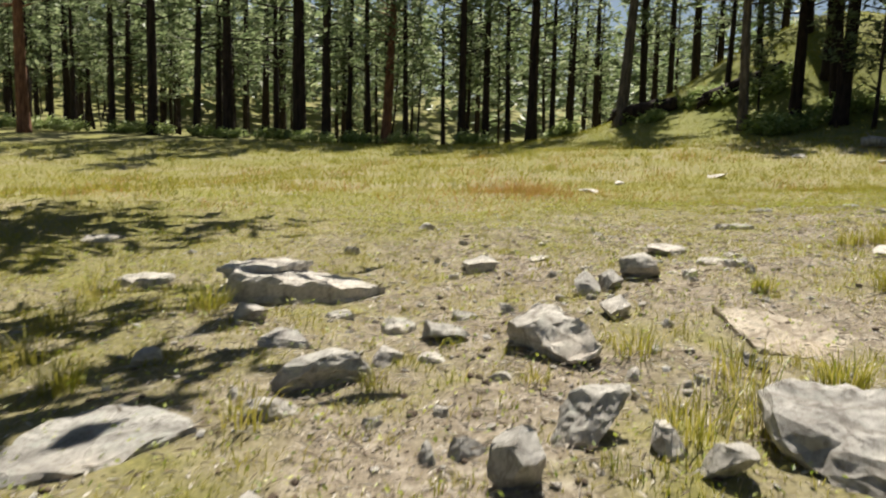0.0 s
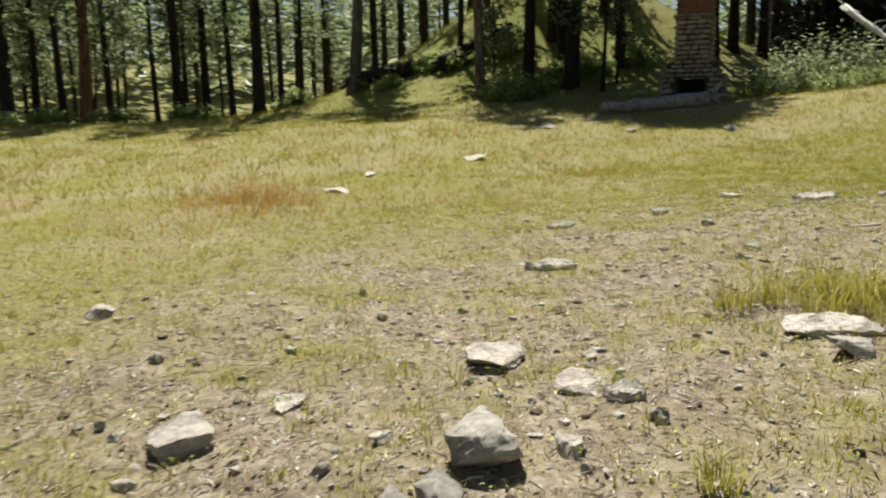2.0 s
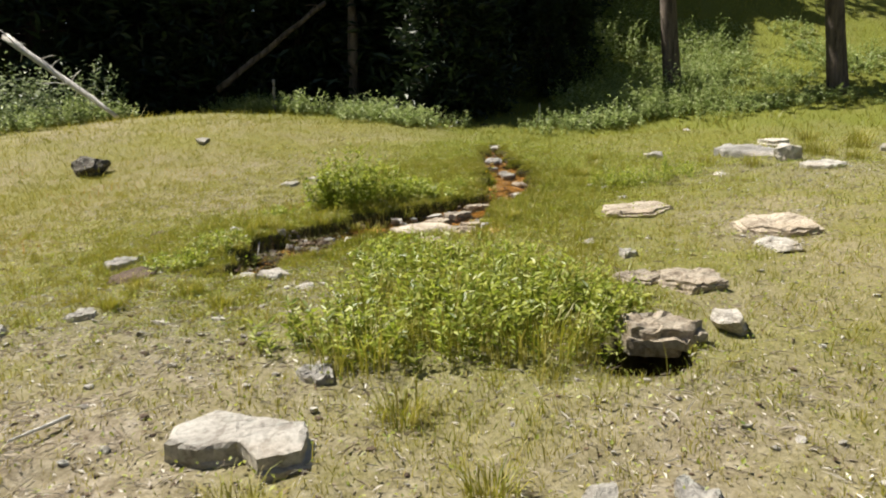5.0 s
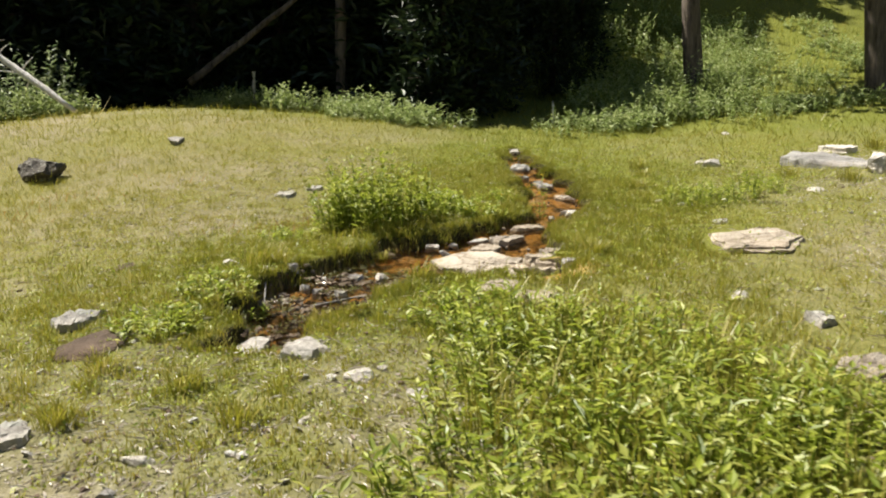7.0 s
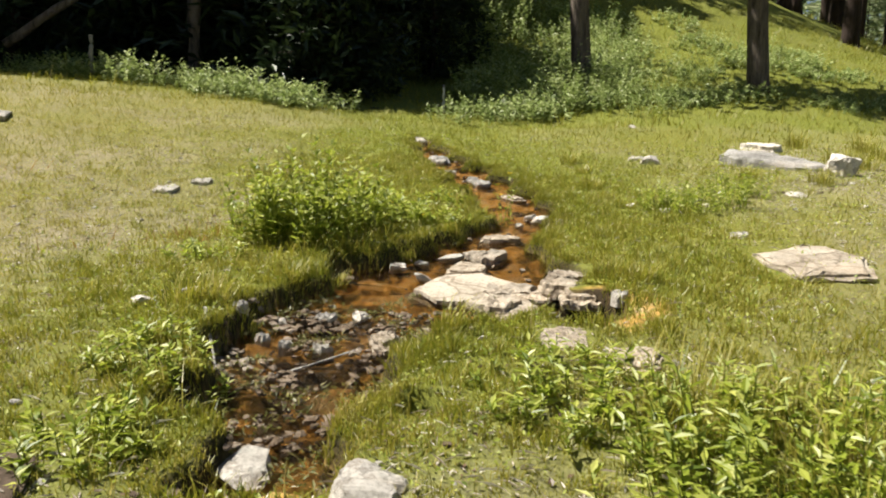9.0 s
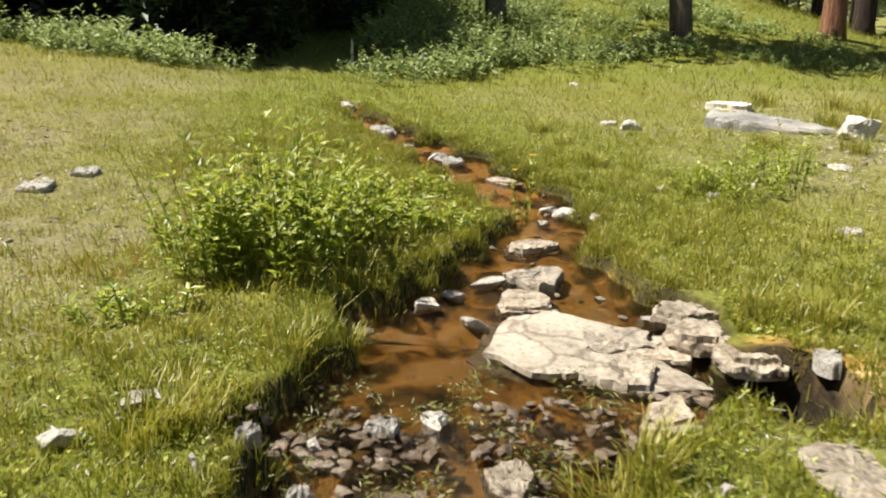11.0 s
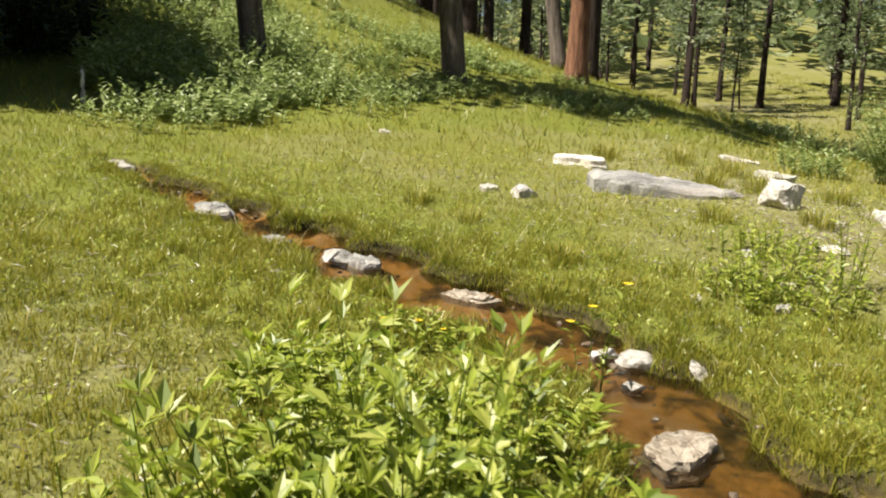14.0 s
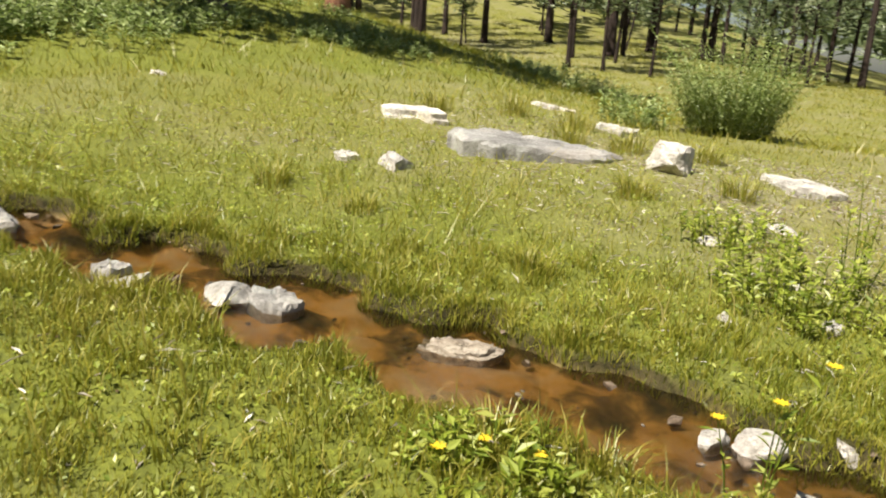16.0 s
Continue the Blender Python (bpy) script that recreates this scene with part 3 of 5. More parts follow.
rock("b", 18.27, 15.55, -49, 0.30, 0.40, 0.11)
rock("w", 12.99, 18.74, -49, 0.31, 0.41, 0.08)
rock("f", 6.85, 7.15, -49, 0.24, 0.31, 0.03)
rock("f", 4.62, 5.89, -49, 0.25, 0.15, 0.02)
rock("f", 4.90, 5.39, -49, 0.18, 0.13, 0.02)
rock("b", 11.08, 20.01, -49, 0.22, 0.29, 0.08)
rock("w", 10.02, 22.42, -49, 0.57, 0.74, 0.06)
rock("b", 5.97, 5.47, -61, 0.15, 0.12, 0.07)
rock("f", 6.10, 5.11, -61, 0.24, 0.31, 0.03)
rock("w", 9.19, 8.68, -74, 0.24, 0.27, 0.05)
rock("w", 8.81, 8.22, -74, 0.18, 0.24, 0.05)
rock("w", 8.62, 7.82, -74, 0.15, 0.17, 0.04)
rock("w", 7.63, 8.78, -74, 0.15, 0.08, 0.02)
rock("w", 7.04, 7.21, -74, 0.09, 0.09, 0.03)
rock("w", 9.44, 9.23, -74, 0.21, 0.28, 0.06)
rock("bw", 8.16, 4.92, -74, 0.22, 0.28, 0.12)
rock("lay", 9.24, 5.55, -74, 0.45, 0.38, 0.04)
rock("lay", 9.17, 5.19, -74, 0.54, 0.70, 0.08)
rock("w", 10.48, 4.42, -74, 0.36, 0.46, 0.08)
rock("lay", 11.41, 4.41, -74, 0.81, 1.06, 0.09)
rock("lay", 12.38, 5.81, -74, 0.95, 1.12, 0.06)
rock("f", 9.98, 5.69, -74, 0.20, 0.26, 0.03)
rock("mound", 11.09, 11.47, -74, 0.32, 0.41, 0.07)
rock("mound", 9.02, 10.11, -74, 0.46, 0.60, 0.11)
rock("f", 9.45, 10.61, -74, 0.34, 0.44, 0.04)
rock("bw", 9.00, 8.69, -86, 0.24, 0.16, 0.08)
rock("w", 10.51, 6.11, -86, 0.12, 0.13, 0.03)
rock("b", 10.18, 6.40, -86, 0.10, 0.09, 0.04)
rock("lay", 10.46, 7.49, -86, 0.34, 0.35, 0.04)
rock("w", 11.58, 9.08, -97, 0.13, 0.15, 0.05)
rock("bw", 11.55, 10.18, -97, 0.28, 0.15, 0.07)
rock("bw", 11.26, 10.44, -97, 0.15, 0.12, 0.06)
rock("lay", 12.92, 8.41, -97, 0.39, 0.48, 0.05)
rock("w", 12.94, 8.97, -97, 0.14, 0.15, 0.04)
rock("b", 13.12, 8.80, -97, 0.14, 0.10, 0.04)
rock("b", 12.63, 8.75, -97, 0.15, 0.12, 0.06)
rock("b", 13.32, 8.56, -97, 0.23, 0.12, 0.05)
rock("lay", 12.18, 7.90, -97, 0.37, 0.42, 0.06)
rock("b", 12.63, 7.74, -97, 0.15, 0.08, 0.04)
rock("w", 11.17, 8.17, -97, 0.16, 0.13, 0.05)
rock("lay", 11.09, 8.87, -97, 0.22, 0.29, 0.07)
rock("w", 11.42, 9.57, -97, 0.06, 0.06, 0.02)
rock("f", 11.24, 9.79, -97, 0.11, 0.14, 0.02)
rock("flatw", 10.76, 7.82, -97, 0.34, 0.42, 0.02)
rock("lay", 13.95, 8.11, -97, 0.46, 0.33, 0.03)
rock("f", 16.75, 8.30, -97, 0.26, 0.34, 0.03)
rock("f", 18.27, 8.96, -97, 0.33, 0.43, 0.03)
rock("f", 20.21, 9.38, -97, 0.47, 0.62, 0.03)
rock("f", 13.48, 6.03, -97, 0.17, 0.20, 0.01)
rock("f", 11.58, 7.38, -97, 0.14, 0.17, 0.02)
rock("f", 15.50, 11.96, -97, 0.27, 0.36, 0.03)
rock("f", 16.01, 11.69, -97, 0.32, 0.42, 0.03)
rock("plank", 20.20, 0.33, -125, 0.64, 0.83, 0.09)
rock("bw", 16.85, 3.70, -125, 0.42, 0.46, 0.26)
rock("slab3", 20.00, 3.68, -125, 0.72, 0.94, 0.09)
rock("f", 18.74, 5.94, -125, 0.25, 0.33, 0.04)
rock("w", 18.23, 5.85, -125, 0.28, 0.36, 0.10)
rock("w", 22.50, 5.34, -125, 0.20, 0.26, 0.05)
rock("b", 16.88, 8.44, -125, 0.23, 0.21, 0.08)
rock("f", 17.42, 8.73, -125, 0.23, 0.22, 0.01)
rock("b", 18.28, 8.94, -125, 0.30, 0.30, 0.08)
rock("lay", 20.31, 9.36, -125, 0.45, 0.59, 0.04)
rock("w", 15.21, 6.67, -125, 0.08, 0.11, 0.02)
rock("w", 15.78, 5.49, -142, 0.17, 0.16, 0.03)
rock("w", 15.14, 5.86, -142, 0.11, 0.09, 0.02)
rock("f", 14.78, 6.38, -142, 0.11, 0.14, 0.02)
rock("w", 15.55, 4.78, -142, 0.28, 0.22, 0.04)
rock("f", 15.82, 3.35, -142, 0.65, 0.83, 0.04)
rock("b", 17.13, 8.83, -142, 0.16, 0.19, 0.11)
rock("lay", 15.91, 7.92, -142, 0.40, 0.20, 0.03)
rock("w", 14.84, 7.76, -142, 0.13, 0.13, 0.05)
rock("bw", 14.70, 7.68, -142, 0.19, 0.15, 0.07)
rock("w", 14.66, 7.36, -142, 0.08, 0.08, 0.03)
rock("w", 14.44, 7.49, -142, 0.09, 0.10, 0.04)
rock("w", 14.47, 7.90, -142, 0.11, 0.07, 0.03)
rock("f", 18.35, 1.85, -142, 0.65, 0.84, 0.07)
rock("shelf", 12.17, 8.29, 12, 1.25, 1.05, 0.05)
rock("plate", 12.27, 8.06, -70, 0.42, 0.34, 0.02)
rock("plate", 11.93, 8.16, -40, 0.36, 0.30, 0.02)
rock("plate", 13.28, 8.22, -97, 0.40, 0.36, 0.02)
rock("f", 11.52, 9.30, -97, 0.17, 0.12, 0.02)
rock("f", 10.98, 9.44, -97, 0.11, 0.09, 0.01)
rock("f", 10.92, 9.21, -97, 0.16, 0.09, 0.01)
rock("lay", 10.93, 8.84, -97, 0.27, 0.13, 0.03)
rock("f", 11.09, 9.61, -97, 0.11, 0.09, 0.01)
# loose stones between them
for _ in range(46):
    u, v = dice.gauss(0.7, 1.0), dice.gauss(4.3, 1.5)
    if v > 2.5 and all((u - f[0]) ** 2 + (v - f[1]) ** 2 > (0.5 * max(f[3], f[4]) + 0.1) ** 2 for f in FOOTPRINTS):
        wide = 0.07 + 0.16 * dice.random() ** 2
        rock(dice.choice("bbw"), u, v, dice.uniform(0, 180), wide, wide * dice.uniform(0.6, 1.0), wide * dice.uniform(0.3, 0.6))
for _ in range(26):
    u, v = dice.gauss(3.6, 2.2), dice.gauss(8.0, 1.6)
    if all((u - f[0]) ** 2 + (v - f[1]) ** 2 > (0.5 * max(f[3], f[4]) + 0.1) ** 2 for f in FOOTPRINTS):
        wide = 0.07 + 0.14 * dice.random() ** 2
        rock(dice.choice("bwf"), u, v, dice.uniform(0, 180), wide, wide * dice.uniform(0.6, 1.0), wide * dice.uniform(0.2, 0.4))
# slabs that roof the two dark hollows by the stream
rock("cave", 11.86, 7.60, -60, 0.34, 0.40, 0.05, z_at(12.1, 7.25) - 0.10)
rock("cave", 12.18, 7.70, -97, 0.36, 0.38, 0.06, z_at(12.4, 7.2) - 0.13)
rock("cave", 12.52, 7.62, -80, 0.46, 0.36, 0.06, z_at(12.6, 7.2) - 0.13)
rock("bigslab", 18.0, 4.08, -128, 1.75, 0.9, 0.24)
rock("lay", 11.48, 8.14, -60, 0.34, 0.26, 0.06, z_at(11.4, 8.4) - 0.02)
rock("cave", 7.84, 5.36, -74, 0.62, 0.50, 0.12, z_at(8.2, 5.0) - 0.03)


# ---- tubes and trees ----
def tube(points, radii, sides=9, rnd=None, rough=0.0, capped=True):
    pts, faces = [], []
    for i, (p, r) in enumerate(zip(points, radii)):
        p = Vector(p)
        way = Vector(points[min(i + 1, len(points) - 1)]) - Vector(points[max(i - 1, 0)])
        q = way.normalized().to_track_quat('Z', 'Y')
        for k in range(sides):
            a = 6.28319 * k / sides
            rr = r * (1 + (rnd.uniform(-rough, rough) if rnd else 0))
            pts.append(p + q @ Vector((math.cos(a) * rr, math.sin(a) * rr, 0)))
    n = len(points)
    for i in range(n - 1):
        for k in range(sides):
            k2 = (k + 1) % sides
            faces.append((i * sides + k, i * sides + k2, (i + 1) * sides + k2, (i + 1) * sides + k))
    if not capped:
        return pts, faces
    base, tip = len(pts), len(pts) + 1
    pts += [Vector(points[0]), Vector(points[-1])]
    for k in range(sides):
        k2 = (k + 1) % sides
        faces += [(base, k2, k, k), (tip, (n - 1) * sides + k, (n - 1) * sides + k2, (n - 1) * sides + k2)]
    return pts, faces


def tubes_mesh(name, tubes, mat):
    bm = bmesh.new()
    for pts, faces in tubes:
        vs = [bm.verts.new(p) for p in pts]
        for f in faces:
            try:
                bm.faces.new([vs[i] for i in dict.fromkeys(f)]).smooth = True
            except ValueError:
                pass
    me = bpy.data.meshes.new(name)
    bm.to_mesh(me)
    bm.free()
    me.materials.append(mat)
    return me


def leaf_mesh(name, places, ways, ups, lengths, widths, mat, dry=None):
    """Pointed leaves or needle sprays: a folded lozenge each."""
    places, ways = np.asarray(places, float), np.asarray(ways, float)
    ways = ways / np.linalg.norm(ways, axis=1)[:, None]
    side = np.cross(ways, ups)
    side = side / np.maximum(np.linalg.norm(side, axis=1), 1e-6)[:, None]
    drop = np.cross(side, ways)
    L, Wd = np.asarray(lengths)[:, None], np.asarray(widths)[:, None]
    a, c = places, places + ways * L
    m = places + ways * L * 0.45 + drop * L * 0.08
    pts = np.stack([a, m + side * Wd / 2, c, m - side * Wd / 2], 1).reshape(-1, 3)
    i = np.arange(len(places))[:, None] * 4
    me = mesh_of(name, pts, np.concatenate([i + [[0, 1, 2]], i + [[0, 2, 3]]]), mat=mat)
    float_layer(me, "dry", np.repeat(np.random.rand(len(places)) if dry is None else dry, 4))
    return me


def make_tree(seed, height, girth, bark, needle, first_branch, reach, clumps, spray, name, label, category, droop=0.0, bend=0.25, per=15):
    rnd, rs = random.Random(seed), np.random.RandomState(seed)
    rings = 9
    sx, sy = rnd.uniform(-bend, bend), rnd.uniform(-bend, bend)
    spine = [(sx * math.sin(3.0 * i / rings) * 1.5, sy * math.sin(2.4 * i / rings) * 1.5, height * i / rings - 0.25) for i in range(rings + 1)]
    spine.insert(1, (spine[1][0] * 0.2, spine[1][1] * 0.2, 0.35))
    radii = [girth * 1.45, girth * 1.08] + [max(girth * (1 - (i / rings) ** 1.15 * 0.95), 0.02) for i in range(1, rings + 1)]
    tubes = [tube(spine, radii, 9, rnd, 0.08)]
    at, way = [], []
    for c in range(clumps):
        u = (c + rnd.random()) / clumps
        z = first_branch + (height - first_branch) * u ** 1.15
        k = min(int((z + 0.25) / height * rings) + 1, rings)
        cx, cy = spine[k][0], spine[k][1]
        a = rnd.uniform(0, 6.283)
        full = reach * (1 - 0.85 * max(0, (z - first_branch) / (height - first_branch)) ** 1.2) * rnd.uniform(0.5, 1.1)
        tipz = z + full * (rnd.uniform(-0.05, 0.35) - droop)
        end = Vector((cx + math.cos(a) * full, cy + math.sin(a) * full, tipz))
        start = Vector((cx, cy, z))
        tubes.append(tube([start, end], [0.03 + girth * 0.1, 0.008], 3, capped=False))
        for _ in range(per):
            s = rnd.uniform(0.3, 1.05)
            p = start.lerp(end, s) + Vector((rnd.gauss(0, 1), rnd.gauss(0, 1), rnd.gauss(0, 0.7))) * 0.16 * full ** 0.5
            at.append(p)
            o = (end - start).normalized() + Vector((rnd.gauss(0, 1), rnd.gauss(0, 1), rnd.gauss(0.15, 0.8))) * 0.75
            way.append(o)
    n = len(at)
    crown = leaf_mesh("crown", [tuple(p) for p in at], [tuple(v) for v in way], np.tile([[0.1, 0.05, 1.0]], (n, 1)) + rs.randn(n, 3) * 0.5, 1.2 * spray * rs.uniform(0.6, 1.3, n), spray * 0.4 * rs.uniform(0.6, 1.3, n), needle)
    tree = new(name)
    part("trunk", tubes_mesh("trunk", tubes, bark), tree)
    part("crown", crown, tree)
    return tagged(tree, label, category)


PINE_LABEL = "tall ponderosa pine with a bare lower trunk at the meadow's edge"
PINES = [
    make_tree(11, 19, 0.25, BARK_BACKLIT, NEEDLE, 4.6, 2.4, 48, 0.42, "pine_tree", PINE_LABEL, "pine tree"),
    make_tree(12, 17, 0.19, BARK_BACKLIT, NEEDLE, 4.0, 2.0, 48, 0.40, "pine_tree", PINE_LABEL, "pine tree", bend=0.45),
    make_tree(13, 21, 0.31, BARK_BACKLIT, NEEDLE, 5.4, 2.9, 48, 0.46, "pine_tree", PINE_LABEL, "pine tree", bend=0.15)]
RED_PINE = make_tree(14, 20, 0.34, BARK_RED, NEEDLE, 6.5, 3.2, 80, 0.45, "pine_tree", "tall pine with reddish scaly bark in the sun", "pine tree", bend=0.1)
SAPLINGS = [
    make_tree(15, 10, 0.09, BARK_BACKLIT, NEEDLE, 2.6, 1.4, 56, 0.36, "young_pine", "slender young pine with thin low branches", "pine tree", bend=0.3),
    make_tree(16, 12, 0.11, BARK_BACKLIT, NEEDLE, 3.2, 1.5, 56, 0.36, "young_pine", "slender young pine with thin low branches", "pine tree", bend=0.5)]
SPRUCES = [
    make_tree(17, 15, 0.22, BARK_BACKLIT, SPRUCE_SHADED, 0.5, 3.2, 190, 0.5, "spruce_tree", "dense dark spruce with boughs to the ground", "spruce tree", droop=0.25, bend=0.1, per=30),
    make_tree(18, 12, 0.18, BARK_BACKLIT, SPRUCE_SHADED, 0.4, 2.8, 170, 0.46, "spruce_tree", "dense dark spruce with boughs to the ground", "spruce tree", droop=0.2, bend=0.1, per=30)]
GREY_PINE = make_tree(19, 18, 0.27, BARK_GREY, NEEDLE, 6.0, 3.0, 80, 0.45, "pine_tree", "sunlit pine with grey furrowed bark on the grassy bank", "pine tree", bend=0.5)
used_models = set()


def plant(model, x, y, turn=None, scale=1.0, lean=(0, 0), group="trees of the forest"):
    turn = dice.uniform(0, 360) if turn is None else turn
    m = pose(x, y, z_at(x, y) - 0.05, lean[0], lean[1], 0) @ pose(0, 0, 0, 0, 0, turn) @ Matrix.Scale(scale, 4)
    if model.name in used_models:
        ob = copy_thing(model, m)
        ob.matrix_basis = m
    else:
        used_models.add(model.name)
        ob = model
        ob.matrix_basis = m
    return tagged(ob, group=group)


# forest beyond the meadow, front row
plant(RED_PINE, -21.4, 40.8, 20, 0.95)
plant(RED_PINE, -3.4, 46.9, 80, 0.9, (0, 3))
plant(GREY_PINE, 9.0, 41.0, 10, 1.15, (0, 3))
plant(GREY_PINE, 12.25, 32.8, 200, 0.82, (0, -2))
for x, y, k, s in [(-20.3, 44, 1, 0.8), (-18.4, 44.5, 0, 0.75), (-17.8, 45, 1, 0.9), (-15.6, 43, 0, 1.1), (-13.6, 44, 1, 1.1), (-12.9, 46, 0, 0.8),
                   (-11.8, 44, 2, 1.0), (-9.6, 46, 1, 1.0), (-8.2, 45.5, 2, 1.2), (-6.6, 45, 0, 1.1), (-5.6, 47, 1, 0.9), (-4.4, 47, 1, 1.0),
                   (-2.2, 47, 1, 1.0), (0.0, 47, 1, 0.8), (1.0, 45, 0, 1.0), (2.4, 46, 1, 1.1), (3.7, 46, 1, 0.9), (4.9, 44.5, 0, 1.15), (6.1, 45, 1, 0.9),
                   (7.3, 46, 1, 0.8), (10.6, 43, 1, 0.9), (11.6, 47, 0, 0.8), (-25, 43, 0, 1.0), (-27, 46, 1, 1.0), (-23.2, 45, 1, 0.8)]:
    plant(PINES[k], x, y, None, s * dice.uniform(0.95, 1.1))
# deeper rows
for i in range(52):
    x, y = dice.uniform(-42, 12), dice.uniform(49, 74)
    plant(PINES[i % 3] if i % 4 else SAPLINGS[i % 2], x, y, None, dice.uniform(0.7, 1.05))
for i in range(14):
    plant(SAPLINGS[i % 2], dice.uniform(-26, 9), dice.uniform(46, 52), None, dice.uniform(0.7, 1.1))
# hill behind the chimney
for x, y, k, s in [(18.2, 41, 2, 1.0), (15.5, 40, 1, 0.9), (20.5, 37.5, 0, 1.0), (13.5, 38.5, 1, 0.8), (22.5, 40, 2, 0.9), (17.0, 46, 0, 1.0), (24, 44, 1, 1.0), (20, 48, 2, 0.8), (14, 50, 0, 0.9), (27, 38, 0, 1.0), (29, 43, 2, 1.0)]:
    plant(PINES[k], x, y, None, s)
for x, y, k, s in [(13.0, 33.3, 0, 0.6), (16.4, 30.5, 1, 0.8), (17.6, 31.5, 0, 0.7), (15.2, 31, 1, 0.7)]:
    plant(SAPLINGS[k], x, y, None, s)
for x, y, k, s in [(18.9, 33.4, 0, 0.95), (24.6, 34.5, 1, 1.0), (14.6, 33.4, 2, 0.8), (26.8, 36.0, 0, 1.1), (17.3, 36.5, 0, 1.0), (20.9, 37.0, 1, 1.0)]:
    plant(PINES[k], x, y, None, s)
# spruces in the hollow above the stream, their needles darkened for its shade
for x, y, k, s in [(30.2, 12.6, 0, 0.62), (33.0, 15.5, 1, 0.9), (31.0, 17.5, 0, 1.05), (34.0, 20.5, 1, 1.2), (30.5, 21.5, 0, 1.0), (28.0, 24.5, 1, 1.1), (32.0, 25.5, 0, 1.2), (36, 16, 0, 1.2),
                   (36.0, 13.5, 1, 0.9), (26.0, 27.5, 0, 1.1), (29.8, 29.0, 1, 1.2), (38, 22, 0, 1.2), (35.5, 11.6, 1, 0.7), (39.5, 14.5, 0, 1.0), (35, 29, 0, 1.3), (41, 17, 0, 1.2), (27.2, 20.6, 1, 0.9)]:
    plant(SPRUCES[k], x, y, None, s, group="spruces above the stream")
# woods closing the view behind the hill and the chimney
for i in range(15):
    plant(PINES[i % 3], dice.uniform(11, 31), dice.uniform(53, 72), None, dice.uniform(0.8, 1.05))
for i in range(13):
    plant(SPRUCES[i % 2] if i % 3 else PINES[2], dice.uniform(34, 54), dice.uniform(31, 52), None, dice.uniform(0.9, 1.2))
for x, y in [(31, 38), (33.5, 41), (29, 36.5), (35.5, 38.5)]:
    plant(PINES[0], x, y, None, 1.05)
# grassy bank east of the stream
BANK = "pines on the grassy bank"
plant(GREY_PINE, 27.3, 5.78, 60, 0.95, (0, 5), BANK)
# the paler grey bark stands for this trunk's sunlit side
plant(GREY_PINE, 26.9, 1.5, 30, 0.98, (0, 1), BANK)
plant(RED_PINE, 29.0, -3.6, 0, 0.88, (0, 0), BANK)
plant(PINES[2], 31.8, -6.4, 0, 1.0, (0, 0), BANK)
plant(GREY_PINE, 33.5, -6.6, 0, 1.0, (0, 8), BANK)
for x, y, k, s in [(36.5, -4.8, 0, 1.1), (37.6, -5.2, 1, 0.9), (41, 5.5, 2, 1.0), (42, -3, 0, 1.0), (45, 7, 1, 1.0), (41.0, -10.5, 0, 1.0), (45.5, -8, 2, 1.0), (47, 0, 0, 1.0), (43, 11, 1, 1.1)]:
    plant(PINES[k], x, y, None, s, group=BANK)
# woods across the valley
VALLEY = "pines across the valley"
for x, y, k, s in [(46.1, -26.2, 0, 0.9), (46.0, -32.8, 0, 0.95), (36.3, -27.4, 1, 0.7), (39.1, -37.3, 2, 1.0), (32.1, -46.6, 2, 0.95), (26.2, -48.1, 0, 1.0), (39.0, -38.9, 1, 0.9), (43.4, -23.4, 1, 0.9), (39.2, -32.6, 1, 0.9), (48, -29, 1, 0.9)]:
    plant(PINES[k], x, y, None, s, group=VALLEY)
for x, y in [(24, -45), (28, -52), (22, -55), (30, -44), (33, -55), (19, -50), (26, -58), (22, -47)]:
    plant(PINES[1], x, y, None, dice.uniform(0.85, 1.1), group=VALLEY)
for i in range(40):
    a, r = radians(dice.uniform(20, 78)), dice.uniform(56, 88)
    plant(SAPLINGS[i % 2] if i % 5 == 0 else PINES[i % 3], 13 + r * math.cos(a), 10 - r * math.sin(a), None, dice.uniform(0.7, 1.0), group=VALLEY)
# broad pines beside the start, whose shade falls across the rocks
SHADE_PINE = make_tree(23, 17, 0.3, BARK_BACKLIT, NEEDLE, 5.5, 4.6, 150, 0.55, "pine_tree", "broad pine beside the clearing, casting dappled shade", "pine tree", bend=0.15, per=30)
LOW_PINE = make_tree(24, 14, 0.28, BARK_BACKLIT, NEEDLE, 4.0, 5.4, 190, 0.5, "pine_tree", "wide pine with low boughs reaching over the clearing", "pine tree", bend=0.15, per=66)
for x, y, turn, s in [(-5.2, 5.4, 0, 1.0), (-7.4, 11.6, 140, 1.0)]:
    plant(LOW_PINE, x, y, turn, s, group="pines beside the clearing")
# the same broad crowns shade the chimney and the hollow
for x, y, s in [(15.6, 31.6, 1.0), (16.8, 34.5, 0.9), (30.6, 23.6, 1.0), (31.0, 19.4, 1.0), (28.6, 27.4, 1.05)]:
    plant(SHADE_PINE, x, y, None, s, group="pines shading the hollow")
# smaller spruces added to fill the hollow with dark boughs
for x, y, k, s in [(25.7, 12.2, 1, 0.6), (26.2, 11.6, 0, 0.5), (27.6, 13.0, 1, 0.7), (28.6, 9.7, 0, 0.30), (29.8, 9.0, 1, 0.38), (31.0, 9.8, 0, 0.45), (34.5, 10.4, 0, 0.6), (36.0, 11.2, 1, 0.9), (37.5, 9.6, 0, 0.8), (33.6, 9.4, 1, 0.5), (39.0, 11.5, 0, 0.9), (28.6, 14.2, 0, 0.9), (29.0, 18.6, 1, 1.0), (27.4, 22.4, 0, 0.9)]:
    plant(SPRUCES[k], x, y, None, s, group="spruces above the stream")


